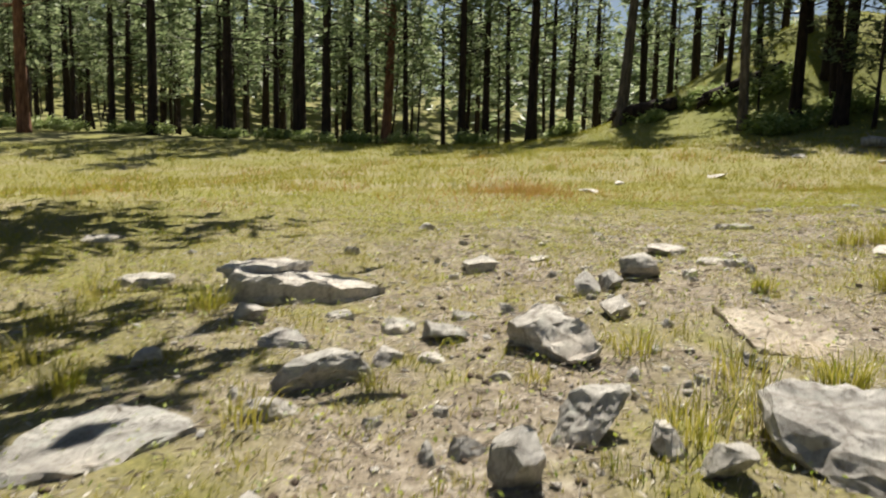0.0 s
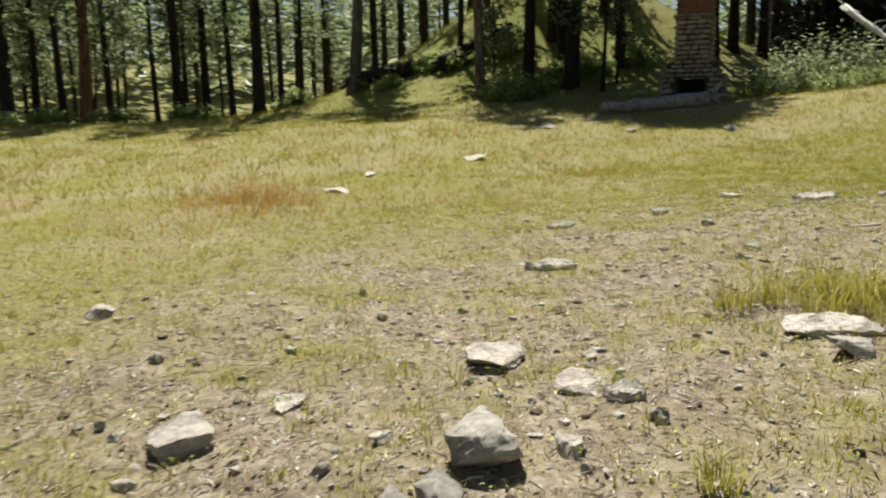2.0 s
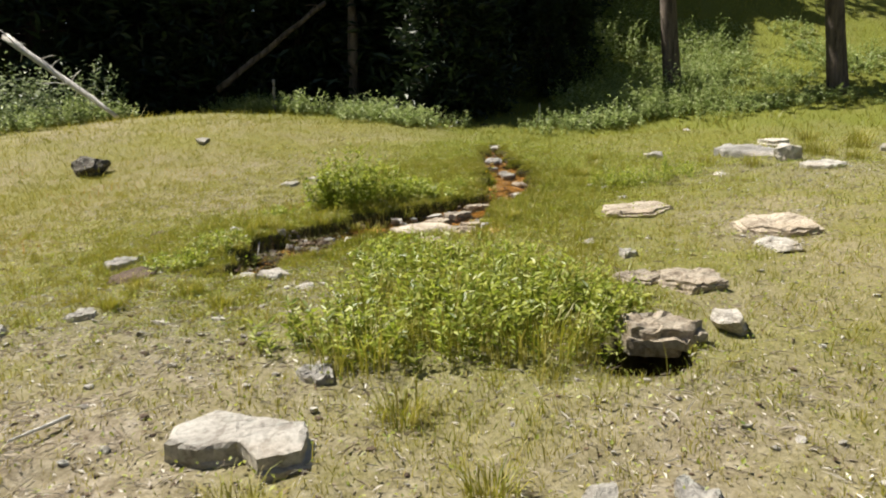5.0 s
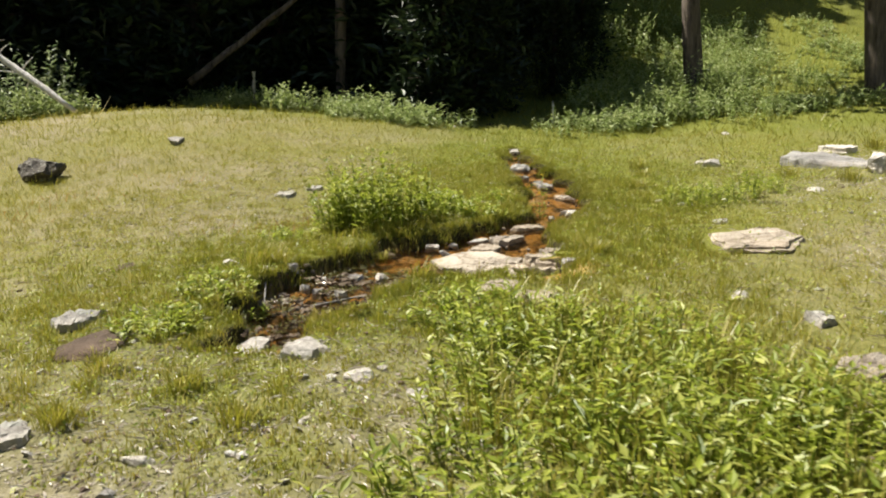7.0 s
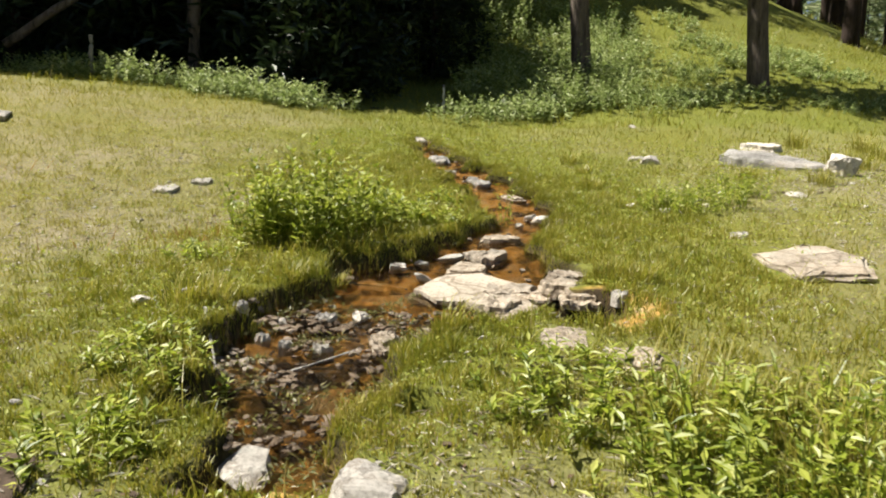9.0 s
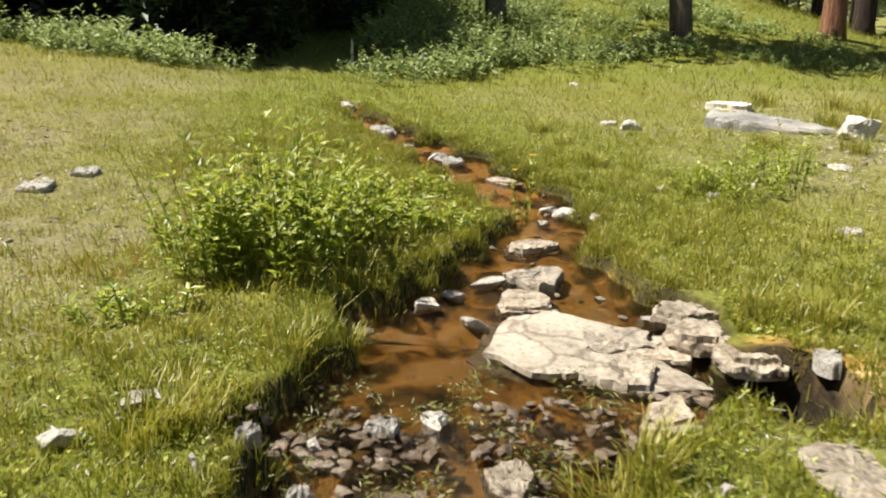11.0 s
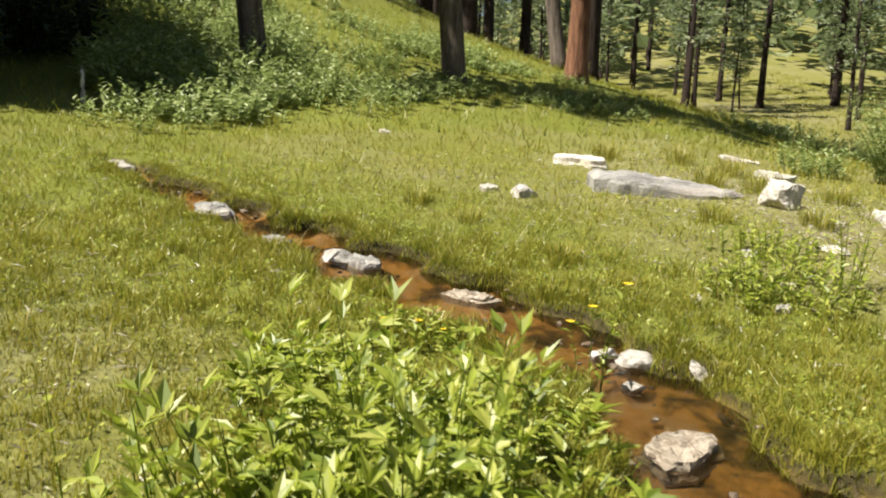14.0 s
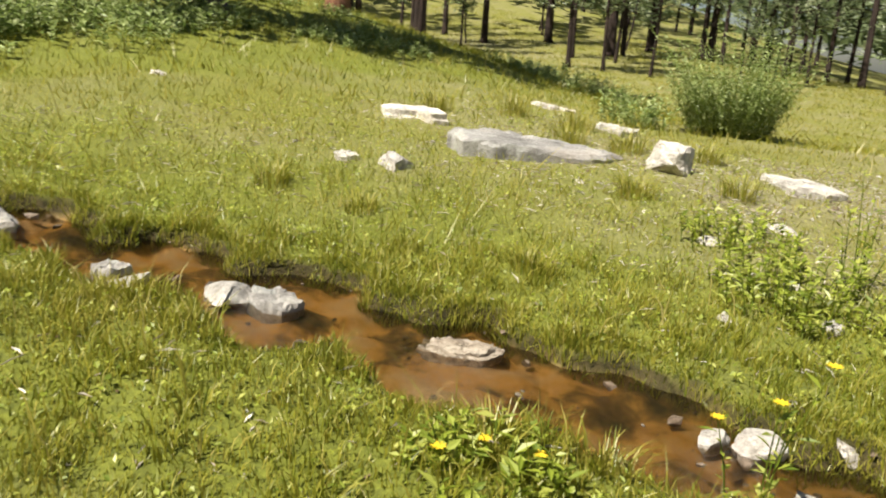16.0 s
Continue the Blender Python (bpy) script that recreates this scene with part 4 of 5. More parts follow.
def far_woods(seed, count, near=88, far=170, first=0.0, last=6.283):
    """The closed woods on the slopes all round, too far off to tell one tree from the next."""
    rs = np.random.RandomState(seed)
    turn, reach = rs.uniform(first, last, count), rs.uniform(near, far, count)
    x, y = 10 + np.cos(turn) * reach, 8 + np.sin(turn) * reach
    z, tall = ground_z(x, y), rs.uniform(9, 17, count)
    per = 50
    u = rs.rand(count, per)
    wide = 2.6 * (1 - u) ** 0.7 * np.sqrt(rs.rand(count, per)) + 0.2
    a = rs.uniform(0, 6.283, (count, per))
    px, py = x[:, None] + np.cos(a) * wide, y[:, None] + np.sin(a) * wide
    pz = z[:, None] + tall[:, None] * (0.18 + 0.82 * u)
    at = np.stack([px, py, pz], -1).reshape(-1, 3)
    n = len(at)
    way = np.stack([np.cos(a), np.sin(a), rs.uniform(-0.3, 0.8, a.shape)], -1).reshape(-1, 3)
    me = leaf_mesh("far_woods", at, way, np.tile([[0.0, 0.0, 1.0]], (n, 1)) + rs.randn(n, 3) * 0.4, rs.uniform(1.1, 2.2, n), rs.uniform(0.6, 1.2, n), NEEDLE)
    tagged(new("far_woods", me), "pine woods on the distant slopes round the clearing", "woods", kind="stuff")


far_woods(31, 620)
far_woods(32, 330, 78, 125, 0.9, 2.7)
far_woods(33, 300, 66, 120, -2.1, -0.1)
for i in range(26):
    a, r = radians(dice.uniform(24, 75)), dice.uniform(44, 66)
    plant(SAPLINGS[i % 2], 13 + r * math.cos(a), 10 - r * math.sin(a), None, dice.uniform(0.6, 1.0), group=VALLEY)
for i in range(16):
    plant(PINES[i % 3], dice.uniform(38, 58), dice.uniform(-12, 12), None, dice.uniform(0.8, 1.05), group=BANK)

# ---- dead wood ----
def log(name, a, b, r0, r1, mat, label, category, stubs=0, seed=1, roots=False):
    rnd = random.Random(seed)
    a, b = Vector(a), Vector(b)
    n = 9
    pts = [a.lerp(b, i / n) + Vector((rnd.gauss(0, 1), rnd.gauss(0, 1), rnd.gauss(0, 1))) * r0 * 0.16 * (0 < i < n) for i in range(n + 1)]
    radii = [r0 + (r1 - r0) * i / n + rnd.uniform(-0.1, 0.1) * r1 for i in range(n + 1)]
    ob = empty(name, *a)
    part("trunk", tubes_mesh("trunk", [tube([p - a for p in pts], radii, 12, rnd, 0.10)], mat), ob)
    for i in range(stubs):
        u = rnd.uniform(0.3, 0.97)
        p = a.lerp(b, u) - a
        o = Vector((rnd.gauss(0, 1), rnd.gauss(0, 1), rnd.gauss(0.2, 0.8))).normalized()
        l = rnd.uniform(0.25, 0.9)
        part("branch", tubes_mesh("branch", [tube([p, p + o * l * 0.5 + Vector((0, 0, 0.04)), p + o * l], [0.025, 0.016, 0.006], 5)], mat), ob)
    if roots:
        for i in range(9):
            o = ((a - b).normalized() * 0.5 + Vector((rnd.gauss(0, 1), rnd.gauss(0, 1), rnd.gauss(0.15, 0.9)))).normalized()
            l = rnd.uniform(0.3, 0.7)
            part("root", tubes_mesh("root", [tube([Vector(), o * l * 0.5, o * l + Vector((0, 0, -0.1))], [r0 * 0.5, r0 * 0.3, 0.03], 6)], mat), ob)
    return tagged(ob, label, category)


log("fallen_log", (15.35, 22.65, z_at(15.35, 22.65) + 0.2), (12.6, 24.1, z_at(12.6, 24.1) + 0.15), 0.22, 0.17, DEAD_WOOD, "grey weathered log with a root end before the fireplace", "log", 2, 3, True)
log("fallen_log", (12.3, 37.7, z_at(12.3, 37.7) + 0.45), (16.0, 38.3, z_at(16.0, 38.3) + 0.3), 0.34, 0.16, BARK_BACKLIT, "dark uprooted pine lying across the grassy hill", "log", 5, 12, True)
log("fallen_log", (8.9, 41.3, z_at(8.9, 41.3) + 0.5), (11.4, 39.4, z_at(11.4, 39.4) + 0.4), 0.4, 0.3, BARK_BACKLIT, "dark fallen trunk at the foot of the hill", "log", 4, 13, True)
log("dead_tree", (20.4, 19.55, z_at(20.4, 19.55) + 0.1), (20.42, 23.00, 3.62), 0.06, 0.10, WHITE_WOOD, "bleached white dead tree leaning over the grass", "dead tree", 16, 4)
# darker bark in place of weathered wood puts the deep shade into its colour
log("dead_tree", (25.58, 19.87, 2.27), (27.08, 16.60, 4.97), 0.11, 0.07, BARK_GREY, "grey dead trunk leaning in deep shade", "dead tree", 4, 5)
log("dead_snag", (27.2, 15.75, z_at(27.2, 15.75) - 0.2), (26.9, 15.7, 9.5), 0.18, 0.12, BARK_GREY, "straight dead pine trunk without bark or crown", "dead tree", 6, 6)
log("wooden_post", (24.2, 17.05, z_at(24.2, 17.05) - 0.2), (24.2, 17.05, z_at(24.2, 17.05) + 1.0), 0.06, 0.05, DEAD_WOOD, "thin weathered wooden post among ferns", "post", 0, 8)
log("wooden_post", (24.6, 9.2, z_at(24.6, 9.2) - 0.1), (24.6, 9.2, z_at(24.6, 9.2) + 0.55), 0.035, 0.03, WHITE_WOOD, "short pale stake at the mouth of the hollow", "post", 0, 9)
for (ax, ay), (bx, by) in [((6.05, 8.15), (5.72, 8.2)), ((4.78, 7.05), (4.5, 6.75)), ((5.5, 5.95), (5.0, 5.75)), ((10.35, 9.55), (10.95, 9.0)), ((11.05, 9.95), (10.55, 9.72))]:
    log("stick", (ax, ay, z_at(ax, ay) + 0.03), (bx, by, z_at(bx, by) + 0.05), 0.012, 0.006, WHITE_WOOD if ax < 7 else DEAD_WOOD, "thin dry stick lying on the ground", "stick", 0, int(ax * 100))


# ---- the ruined chimney ----
def block(w, d, h, rnd, rough):
    bm = bmesh.new()
    bmesh.ops.create_cube(bm, size=1.0)
    bmesh.ops.bevel(bm, geom=bm.edges[:], offset=0.16, segments=1, affect='EDGES')
    for v in bm.verts:
        v.co = Vector((v.co.x * w, v.co.y * d, v.co.z * h)) + Vector((rnd.gauss(0, 1), rnd.gauss(0, 1), rnd.gauss(0, 1))) * rough
    me = bpy.data.meshes.new("block")
    bm.to_mesh(me)
    bm.free()
    return me


def box_part(name, parent, mat, x0, x1, y0, y1, z0, z1, top=1.0, label=""):
    bm = bmesh.new()
    bmesh.ops.create_cube(bm, size=1.0)
    cx, cy = (x0 + x1) / 2, (y0 + y1) / 2
    for v in bm.verts:
        s = top if v.co.z > 0 else 1.0
        v.co = Vector((cx + v.co.x * (x1 - x0) * s, cy + v.co.y * (y1 - y0) * s, z0 if v.co.z < 0 else z1))
    me = bpy.data.meshes.new(name)
    bm.to_mesh(me)
    bm.free()
    me.materials.append(mat)
    return part(name, me, parent, label)


def build_chimney():
    rnd = random.Random(21)
    ob = empty("chimney", 15.85, 24.15, z_at(15.85, 24.0) - 0.12, -44, 0.87)
    tagged(ob, "ruined rubble-stone fireplace with a red brick chimney stack", "chimney")
    # core: two jambs, a lintel block, the back, the throat and the stack
    box_part("jamb", ob, MORTAR, -0.98, -0.47, -0.5, 0.52, -0.3, 1.05)
    box_part("jamb", ob, MORTAR, 0.47, 0.98, -0.5, 0.52, -0.3, 1.05)
    box_part("hearth_back", ob, SOOT, -0.46, 0.46, 0.25, 0.5, -0.3, 1.0, label="soot-blackened back of the hearth")
    box_part("lintel", ob, MORTAR, -0.94, 0.94, -0.48, 0.5, 1.06, 1.55, 0.88)
    box_part("throat", ob, MORTAR, -0.54, 0.54, -0.4, 0.46, 1.56, 3.12)
    stack = box_part("stack", ob, MORTAR, -0.52, 0.52, -0.38, 0.44, 3.13, 4.5)
    shelf = block(1.34, 1.1, 0.1, rnd, 0.012)
    shelf.materials.append(CHIMNEY_STONE)
    part("stone_shelf", shelf, ob, "projecting stone course under the bricks").matrix_basis = pose(0, -0.02, 3.14)
    stones = [block(w, 0.2, h, rnd, 0.014) for w, h in ((0.3, 0.16), (0.42, 0.2), (0.24, 0.2), (0.36, 0.13), (0.2, 0.12), (0.5, 0.17))]
    for me in stones:
        me.materials.append(CHIMNEY_STONE)

    def course(z, h, half, front, back):
        """One course of rubble round a core of that half width."""
        x = -half
        while x < half - 0.06:
            me = stones[rnd.randrange(6)]
            w = min(rnd.uniform(0.2, 0.46), half - x)
            if not (z < 0.95 and x + w > -0.46 and x < 0.46):
                s = part("stone", me, ob)
                b = me.vertices
                s.matrix_basis = pose(x + w / 2, front + rnd.uniform(-0.05, 0.06), z + h / 2, 0, rnd.uniform(-4, 4), rnd.uniform(-5, 5)) @ Matrix.Diagonal((w * rnd.uniform(0.86, 0.99) / max(v.co.x for v in b) / 2, 1, h * rnd.uniform(0.8, 0.98) / max(v.co.z for v in b) / 2, 1))
            x += w
        for side in (-1, 1):
            y = front + 0.1
            while y < back - 0.1:
                me = stones[rnd.randrange(6)]
                w = min(rnd.uniform(0.22, 0.42), back - y)
                s = part("stone", me, ob)
                b = me.vertices
                s.matrix_basis = pose(side * (half - 0.02) + rnd.uniform(-0.02, 0.03), y + w / 2, z + h / 2, 0, 0, 90 + rnd.uniform(-5, 5)) @ Matrix.Diagonal((w * 0.95 / max(v.co.x for v in b) / 2, 1, h * 0.95 / max(v.co.z for v in b) / 2, 1))
                y += w

    z = -0.2
    while z < 3.06:
        h = rnd.uniform(0.13, 0.22)
        half = 1.04 if z < 0.9 else 1.04 - 0.46 * smooth((z - 0.9) / 0.7) if z < 1.6 else 0.57
        front = -0.52 if z < 1.0 else -0.52 + 0.1 * float(smooth((z - 1.0) / 0.6))
        course(z, min(h, 3.09 - z), float(half), float(front), 0.5)
        z += h
    bricks = [block(0.205, 0.1, 0.062, rnd, 0.004) for _ in range(3)]
    for me in bricks:
        me.materials.append(BRICK)
    row, z = 0, 3.22
    while z < 4.62:
        for face, half, turn in ((-0.40, 0.55, 0), (0.54, 0.42, 90), (-0.54, 0.42, 90)):
            x = -half + (0.11 if row % 2 else 0.0)
            while x + 0.1 < half + 0.1:
                if z < 4.42 or rnd.random() < 0.55:
                    s = part("brick", bricks[rnd.randrange(3)], stack)
                    o = rnd.uniform(-0.012, 0.014)
                    s.matrix_basis = pose(x + 0.1, face + o, z, 0, 0, rnd.uniform(-2, 2)) if turn == 0 else pose(face + o, x + 0.12, z, 0, 0, 90 + rnd.uniform(-2, 2))
                x += 0.218
        row, z = row + 1, z + 0.073
    return ob


build_chimney()


# ---- weeds, ferns and bushes ----
def clump(name, x, y, radius, height, stems, leaves, leaf, mat, label, category, seed, upright=0.6, flowers=0, group="", lobes=1, slim=0.36, spread=0.45):
    rnd, rs = random.Random(seed), np.random.RandomState(seed)
    ob = empty(name, x, y, z_at(x, y))
    z0 = z_at(x, y)
    tubes, at, way, ups, heads = [], [], [], [], []
    for i in range(stems):
        r, a = radius * rnd.random() ** 0.6, rnd.uniform(0, 6.283)
        px, py = r * math.cos(a), r * math.sin(a)
        pz = z_at(x + px, y + py) - z0
        tall = height * rnd.uniform(0.45, 1.05) * (1 - 0.45 * (r / radius) ** 2)
        lean = Vector((math.cos(a), math.sin(a), 0)) * tall * rnd.uniform(0.05, spread)
        foot, top = Vector((px, py, pz - 0.02)), Vector((px, py, pz + tall)) + lean
        mid = foot.lerp(top, 0.5) - lean * 0.12
        tubes.append(tube([foot, mid, top], [0.004, 0.0035, 0.0015], 3, capped=False))
        for k in range(leaves):
            u = (k + 0.6) / leaves
            p = foot.lerp(top, 0.12 + 0.88 * u)
            b = rnd.uniform(0, 6.283)
            rise, tilt = rnd.uniform(0.1, 1.0) * upright * 1.6 - 0.15, (rnd.gauss(0, 0.25), rnd.gauss(0, 0.25), 1)
            stalk = leaf * 0.5 * (lobes > 1)
            p = p + Vector((math.cos(b), math.sin(b), rise)).normalized() * stalk
            for j in range(lobes):
                c = b + (j - (lobes - 1) / 2) * 0.62
                at.append(tuple(p))
                way.append((math.cos(c), math.sin(c), rise - 0.12 * abs(j - (lobes - 1) / 2)))
                ups.append(tilt)
        heads.append(top)
    n = len(at)
    part("stalk", tubes_mesh("stalk", tubes, LEAF), ob, kind="stuff")
    part("foliage", leaf_mesh("foliage", at, way, ups, leaf * rs.uniform(0.55, 1.25, n), leaf * slim * rs.uniform(0.7, 1.3, n), mat), ob, kind="stuff")
    for i in range(flowers):
        p = heads[i]
        k = 9
        petals = [(math.cos(6.283 * j / k), math.sin(6.283 * j / k), 0.25) for j in range(k)]
        part("flower", leaf_mesh("flower", [tuple(p)] * k, petals, [(0, 0, 1)] * k, np.full(k, 0.03), np.full(k, 0.014), PETAL), ob, "yellow flower head")
    return tagged(ob, label, category, group)


def grass_tuft(x, y, radius, height, blades, dry, seed):
    """A tussock of long bent blades, with a few dry seed stems above it."""
    rs = np.random.RandomState(seed)
    r, a = radius * np.sqrt(rs.rand(blades)), rs.uniform(0, 6.283, blades)
    px, py = r * np.cos(a), r * np.sin(a)
    pz = ground_z(x + px, y + py) - z_at(x, y)
    tall = height * rs.uniform(0.45, 1.1, blades)
    bend = rs.uniform(0.1, 0.8, blades) * tall
    b = a + rs.randn(blades) * 0.7
    w = rs.uniform(0.004, 0.008, blades)
    foot = np.stack([px, py, pz - 0.01], 1)
    side = np.stack([-np.sin(b) * w / 2, np.cos(b) * w / 2, np.zeros(blades)], 1)
    rows = [foot + np.stack([np.cos(b) * bend * u ** 2.2, np.sin(b) * bend * u ** 2.2, tall * (u - 0.25 * u ** 3)], 1) for u in (0.0, 0.4, 0.75, 1.0)]
    pts = np.stack([rows[0] - side, rows[0] + side, rows[1] - side, rows[1] + side, rows[2] - side * 0.7, rows[2] + side * 0.7, rows[3]], 1).reshape(-1, 3)
    i = np.arange(blades)[:, None] * 7
    me = mesh_of("grass_tuft", pts, np.concatenate([i + [[0, 1, 3]], i + [[0, 3, 2]], i + [[2, 3, 5]], i + [[2, 5, 4]], i + [[4, 5, 6]]]), mat=GRASS)
    float_layer(me, "dry", np.repeat(np.clip(dry + 0.2 * rs.randn(blades), 0, 1), 7))
    ob = new("grass_tuft", me)
    ob.location = (x, y, z_at(x, y))
    tagged(ob, "tussock of long green and straw-coloured grass" if dry < 0.6 else "tussock of long dry yellow grass", "grass tuft", "grass tufts")


for i, (x, y, s) in enumerate([(1.06, 3.12, 1.0), (1.39, 3.26, 1.0), (1.46, 3.69, 0.9), (1.08, 4.16, 0.8), (-2.41, 4.9, 0.9), (-2.29, 4.26, 0.9), (-0.88, 3.48, 0.8), (-2.53, 5.75, 1.0), (-0.32, 3.87, 0.5), (0.49, 3.8, 0.5),
                               (4.02, 7.05, 1.0), (4.39, 7.06, 1.0), (4.41, 6.75, 1.1), (4.27, 6.4, 1.1), (4.7, 6.17, 0.9), (5.45, 6.81, 0.8), (3.69, 7.07, 0.8), (5.05, 5.87, 0.9), (4.1, 6.72, 1.0), (4.75, 6.75, 0.8),
                               (8.6, 9.73, 0.6), (8.06, 8.56, 0.6), (8.39, 9.04, 0.6), (7.87, 9.41, 0.6), (11.26, 10.16, 0.9), (11.41, 10.03, 0.9), (12.5, 9.42, 0.6), (12.09, 9.68, 0.7), (10.86, 8.5, 0.8), (10.92, 8.6, 0.7), (11.95, 7.2, 0.7), (12.19, 7.35, 0.8),
                               (16.21, 6.96, 0.7), (18.38, 7.01, 0.8), (16.59, 4.94, 0.9), (16.02, 4.31, 0.9), (17.6, 6.88, 0.7), (15.0, 8.35, 0.7), (15.29, 8.59, 0.6), (17.6, 3.1, 1.2), (18.6, 2.4, 1.3), (19.6, 2.2, 1.3), (18.2, 3.2, 1.1), (20.2, 3.0, 1.3), (16.9, 2.7, 1.0), (1.9, 3.6, 0.8), (2.2, 5.3, 0.5), (3.0, 5.2, 0.6), (5.9, 5.9, 0.7), (6.5, 6.5, 0.8), (-1.6, 5.4, 0.9), (-1.9, 3.9, 0.7)]):
    grass_tuft(x, y, 0.16 * s, 0.30 * s, int((70 + 70 * s) * (0.5 if i < 10 else 1.0)), 0.62 if i < 21 else 0.42, 700 + i)
WEED, WEEDS = "leafy bright green weeds growing by the stream", "weeds by the stream"
for i, (x, y, r, h, n) in enumerate([
        (13.3, 9.8, 0.44, 0.9, 80), (13.7, 9.55, 0.36, 0.74, 56), (13.45, 10.2, 0.36, 0.7, 48), (14.15, 9.2, 0.36, 0.34, 36), (14.8, 9.45, 0.35, 0.24, 36), (13.4, 10.15, 0.45, 1.05, 10),
        (7.75, 6.9, 0.62, 0.5, 170), (8.5, 6.55, 0.62, 0.5, 170), (7.85, 6.2, 0.55, 0.55, 150), (8.75, 7.2, 0.55, 0.45, 130), (9.35, 7.35, 0.5, 0.42, 130), (9.35, 6.75, 0.5, 0.42, 120),
        (10.0, 7.85, 0.38, 0.24, 90), (7.4, 7.3, 0.4, 0.35, 70), (8.2, 5.95, 0.4, 0.42, 70),
        (15.0, 6.15, 0.5, 0.32, 70), (15.6, 5.5, 0.45, 0.3, 50), (14.85, 5.65, 0.12, 0.85, 9), (14.61, 8.06, 0.08, 0.66, 5), (14.2, 8.75, 0.32, 0.2, 40), (15.2, 8.75, 0.25, 0.16, 30), (12.6, 10.5, 0.3, 0.18, 30), (10.2, 9.9, 0.35, 0.2, 50), (9.3, 9.85, 0.3, 0.18, 40)]):
    clump("weed_clump", x, y, r * (1.25 if 5 < i < 15 else 1.0), h * (0.85 if 5 < i < 15 else 1.0), int(n * (0.66 if 5 < i < 15 else 1.0)), 10 if 5 < i < 15 else 9, 0.082 if 5 < i < 15 else 0.07, LEAF, WEED, "weeds", 300 + i, flowers=3 if i in (3, 18, 20) else 0, group=WEEDS, lobes=4 if i < 5 else 1, slim=0.3 if 5 < i < 15 else 0.36, upright=1.0 if i < 5 else 0.6)
for i, (x, y) in enumerate([(7.5, 6.6), (8.1, 6.8), (8.6, 6.9), (8.2, 6.3), (9.0, 7.0), (9.1, 6.5), (9.7, 7.4), (7.5, 6.0), (8.7, 6.1), (7.1, 7.0), (9.6, 6.9), (8.3, 7.4), (12.9, 10.0), (13.0, 9.4), (13.9, 9.9), (14.4, 9.4)]):
    grass_tuft(x, y, 0.3, 0.42 if i < 12 else 0.22, 150, 0.4, 800 + i)
FERN_LABEL, FERNS = "pale green brush and ferns along the shaded bank", "brush along the bank"
k = 0
for ax, ay, bx, by, n, spread, low in [(24.5, 19.5, 24.4, 13.0, 15, 0.9, 1), (23.9, 13.6, 23.6, 11.9, 5, 0.5, 0.9), (25.2, 7.5, 27.8, 7.0, 8, 0.7, 1.2), (11.5, 31, 20, 34.5, 10, 1.2, 1.6), (25.0, 6.3, 26.8, 2.2, 8, 0.8, 0.55), (27.5, 3.0, 33.5, 6.0, 8, 1.8, 0.5), (28, -1.0, 33, 2.0, 5, 1.5, 0.4), (25.8, 1.5, 27.0, -4.5, 6, 0.9, 0.4), (25.5, -6.0, 24.5, -9.5, 6, 1.0, 0.8), (-24, 43.5, 8, 44.0, 24, 1.6, 1), (9, 41.5, 15, 36.5, 9, 0.9, 1), (23.6, 8.2, 26.4, 5.0, 12, 0.7, 0.9), (25.6, 8.2, 28.5, 7.8, 8, 0.4, 1.5), (25.6, 7.4, 27.0, 3.4, 12, 1.2, 1.6), (28.0, 8.0, 30.5, 3.0, 9, 1.5, 1.6), (29.5, -0.5, 34.0, 3.5, 7, 1.6, 0.8), (17.6, 24.6, 20.4, 22.8, 6, 0.7, 1), (19.5, 21.5, 22.0, 20.6, 6, 0.5, 1), (28.8, 8.8, 35.5, 7.6, 16, 1.3, 2.6), (28.5, 6.5, 34.0, 5.0, 12, 1.6, 1.5), (30.0, 9.6, 34.0, 9.4, 8, 0.8, 2.8)]:
    for i in range(n):
        u = (i + dice.random()) / n
        x, y = ax + (bx - ax) * u + dice.gauss(0, spread * 0.5), ay + (by - ay) * u + dice.gauss(0, spread * 0.5)
        far_off = y > 30
        clump("brush", x, y, dice.uniform(0.6, 1.0), dice.uniform(0.45, 0.85) * low if not far_off else dice.uniform(0.5, 0.9), 40, 12, dice.uniform(0.10, 0.16) if not far_off else 0.28, FERN, FERN_LABEL, "brush", 500 + k, group=FERNS)
        k += 1
clump("bush", 18.05, -1.0, 0.55, 1.65, 330, 26, 0.08, FERN, "rounded grey-green willow bush in the meadow", "bush", 900, spread=0.75)
clump("bush", 18.9, 0.2, 0.5, 0.55, 60, 10, 0.11, FERN, "low grey-green brush beside the willow bush", "bush", 901)
for i, (x, y, s) in enumerate([(20.2, 23.0, 1.0), (22.0, 22.2, 1.1), (18.6, 24.2, 0.9), (21.3, 24.4, 1.2)]):
    clump("bush", x, y, 1.1 * s, 1.9 * s, 90, 12, 0.2, NEEDLE, "grey-green shrub beside the ruined chimney", "bush", 910 + i)


# ---- grass ----
def path_gap(x, y):
    best = np.full(x.shape, 1e9)
    for (_, ax, ay, *_), (_, bx, by, *_) in zip(PATH, PATH[1:]):
        dx, dy = bx - ax, by - ay
        u = np.clip(((x - ax) * dx + (y - ay) * dy) / max(dx * dx + dy * dy, 1e-6), 0, 1)
        best = np.minimum(best, np.hypot(x - ax - u * dx, y - ay - u * dy))
    return best


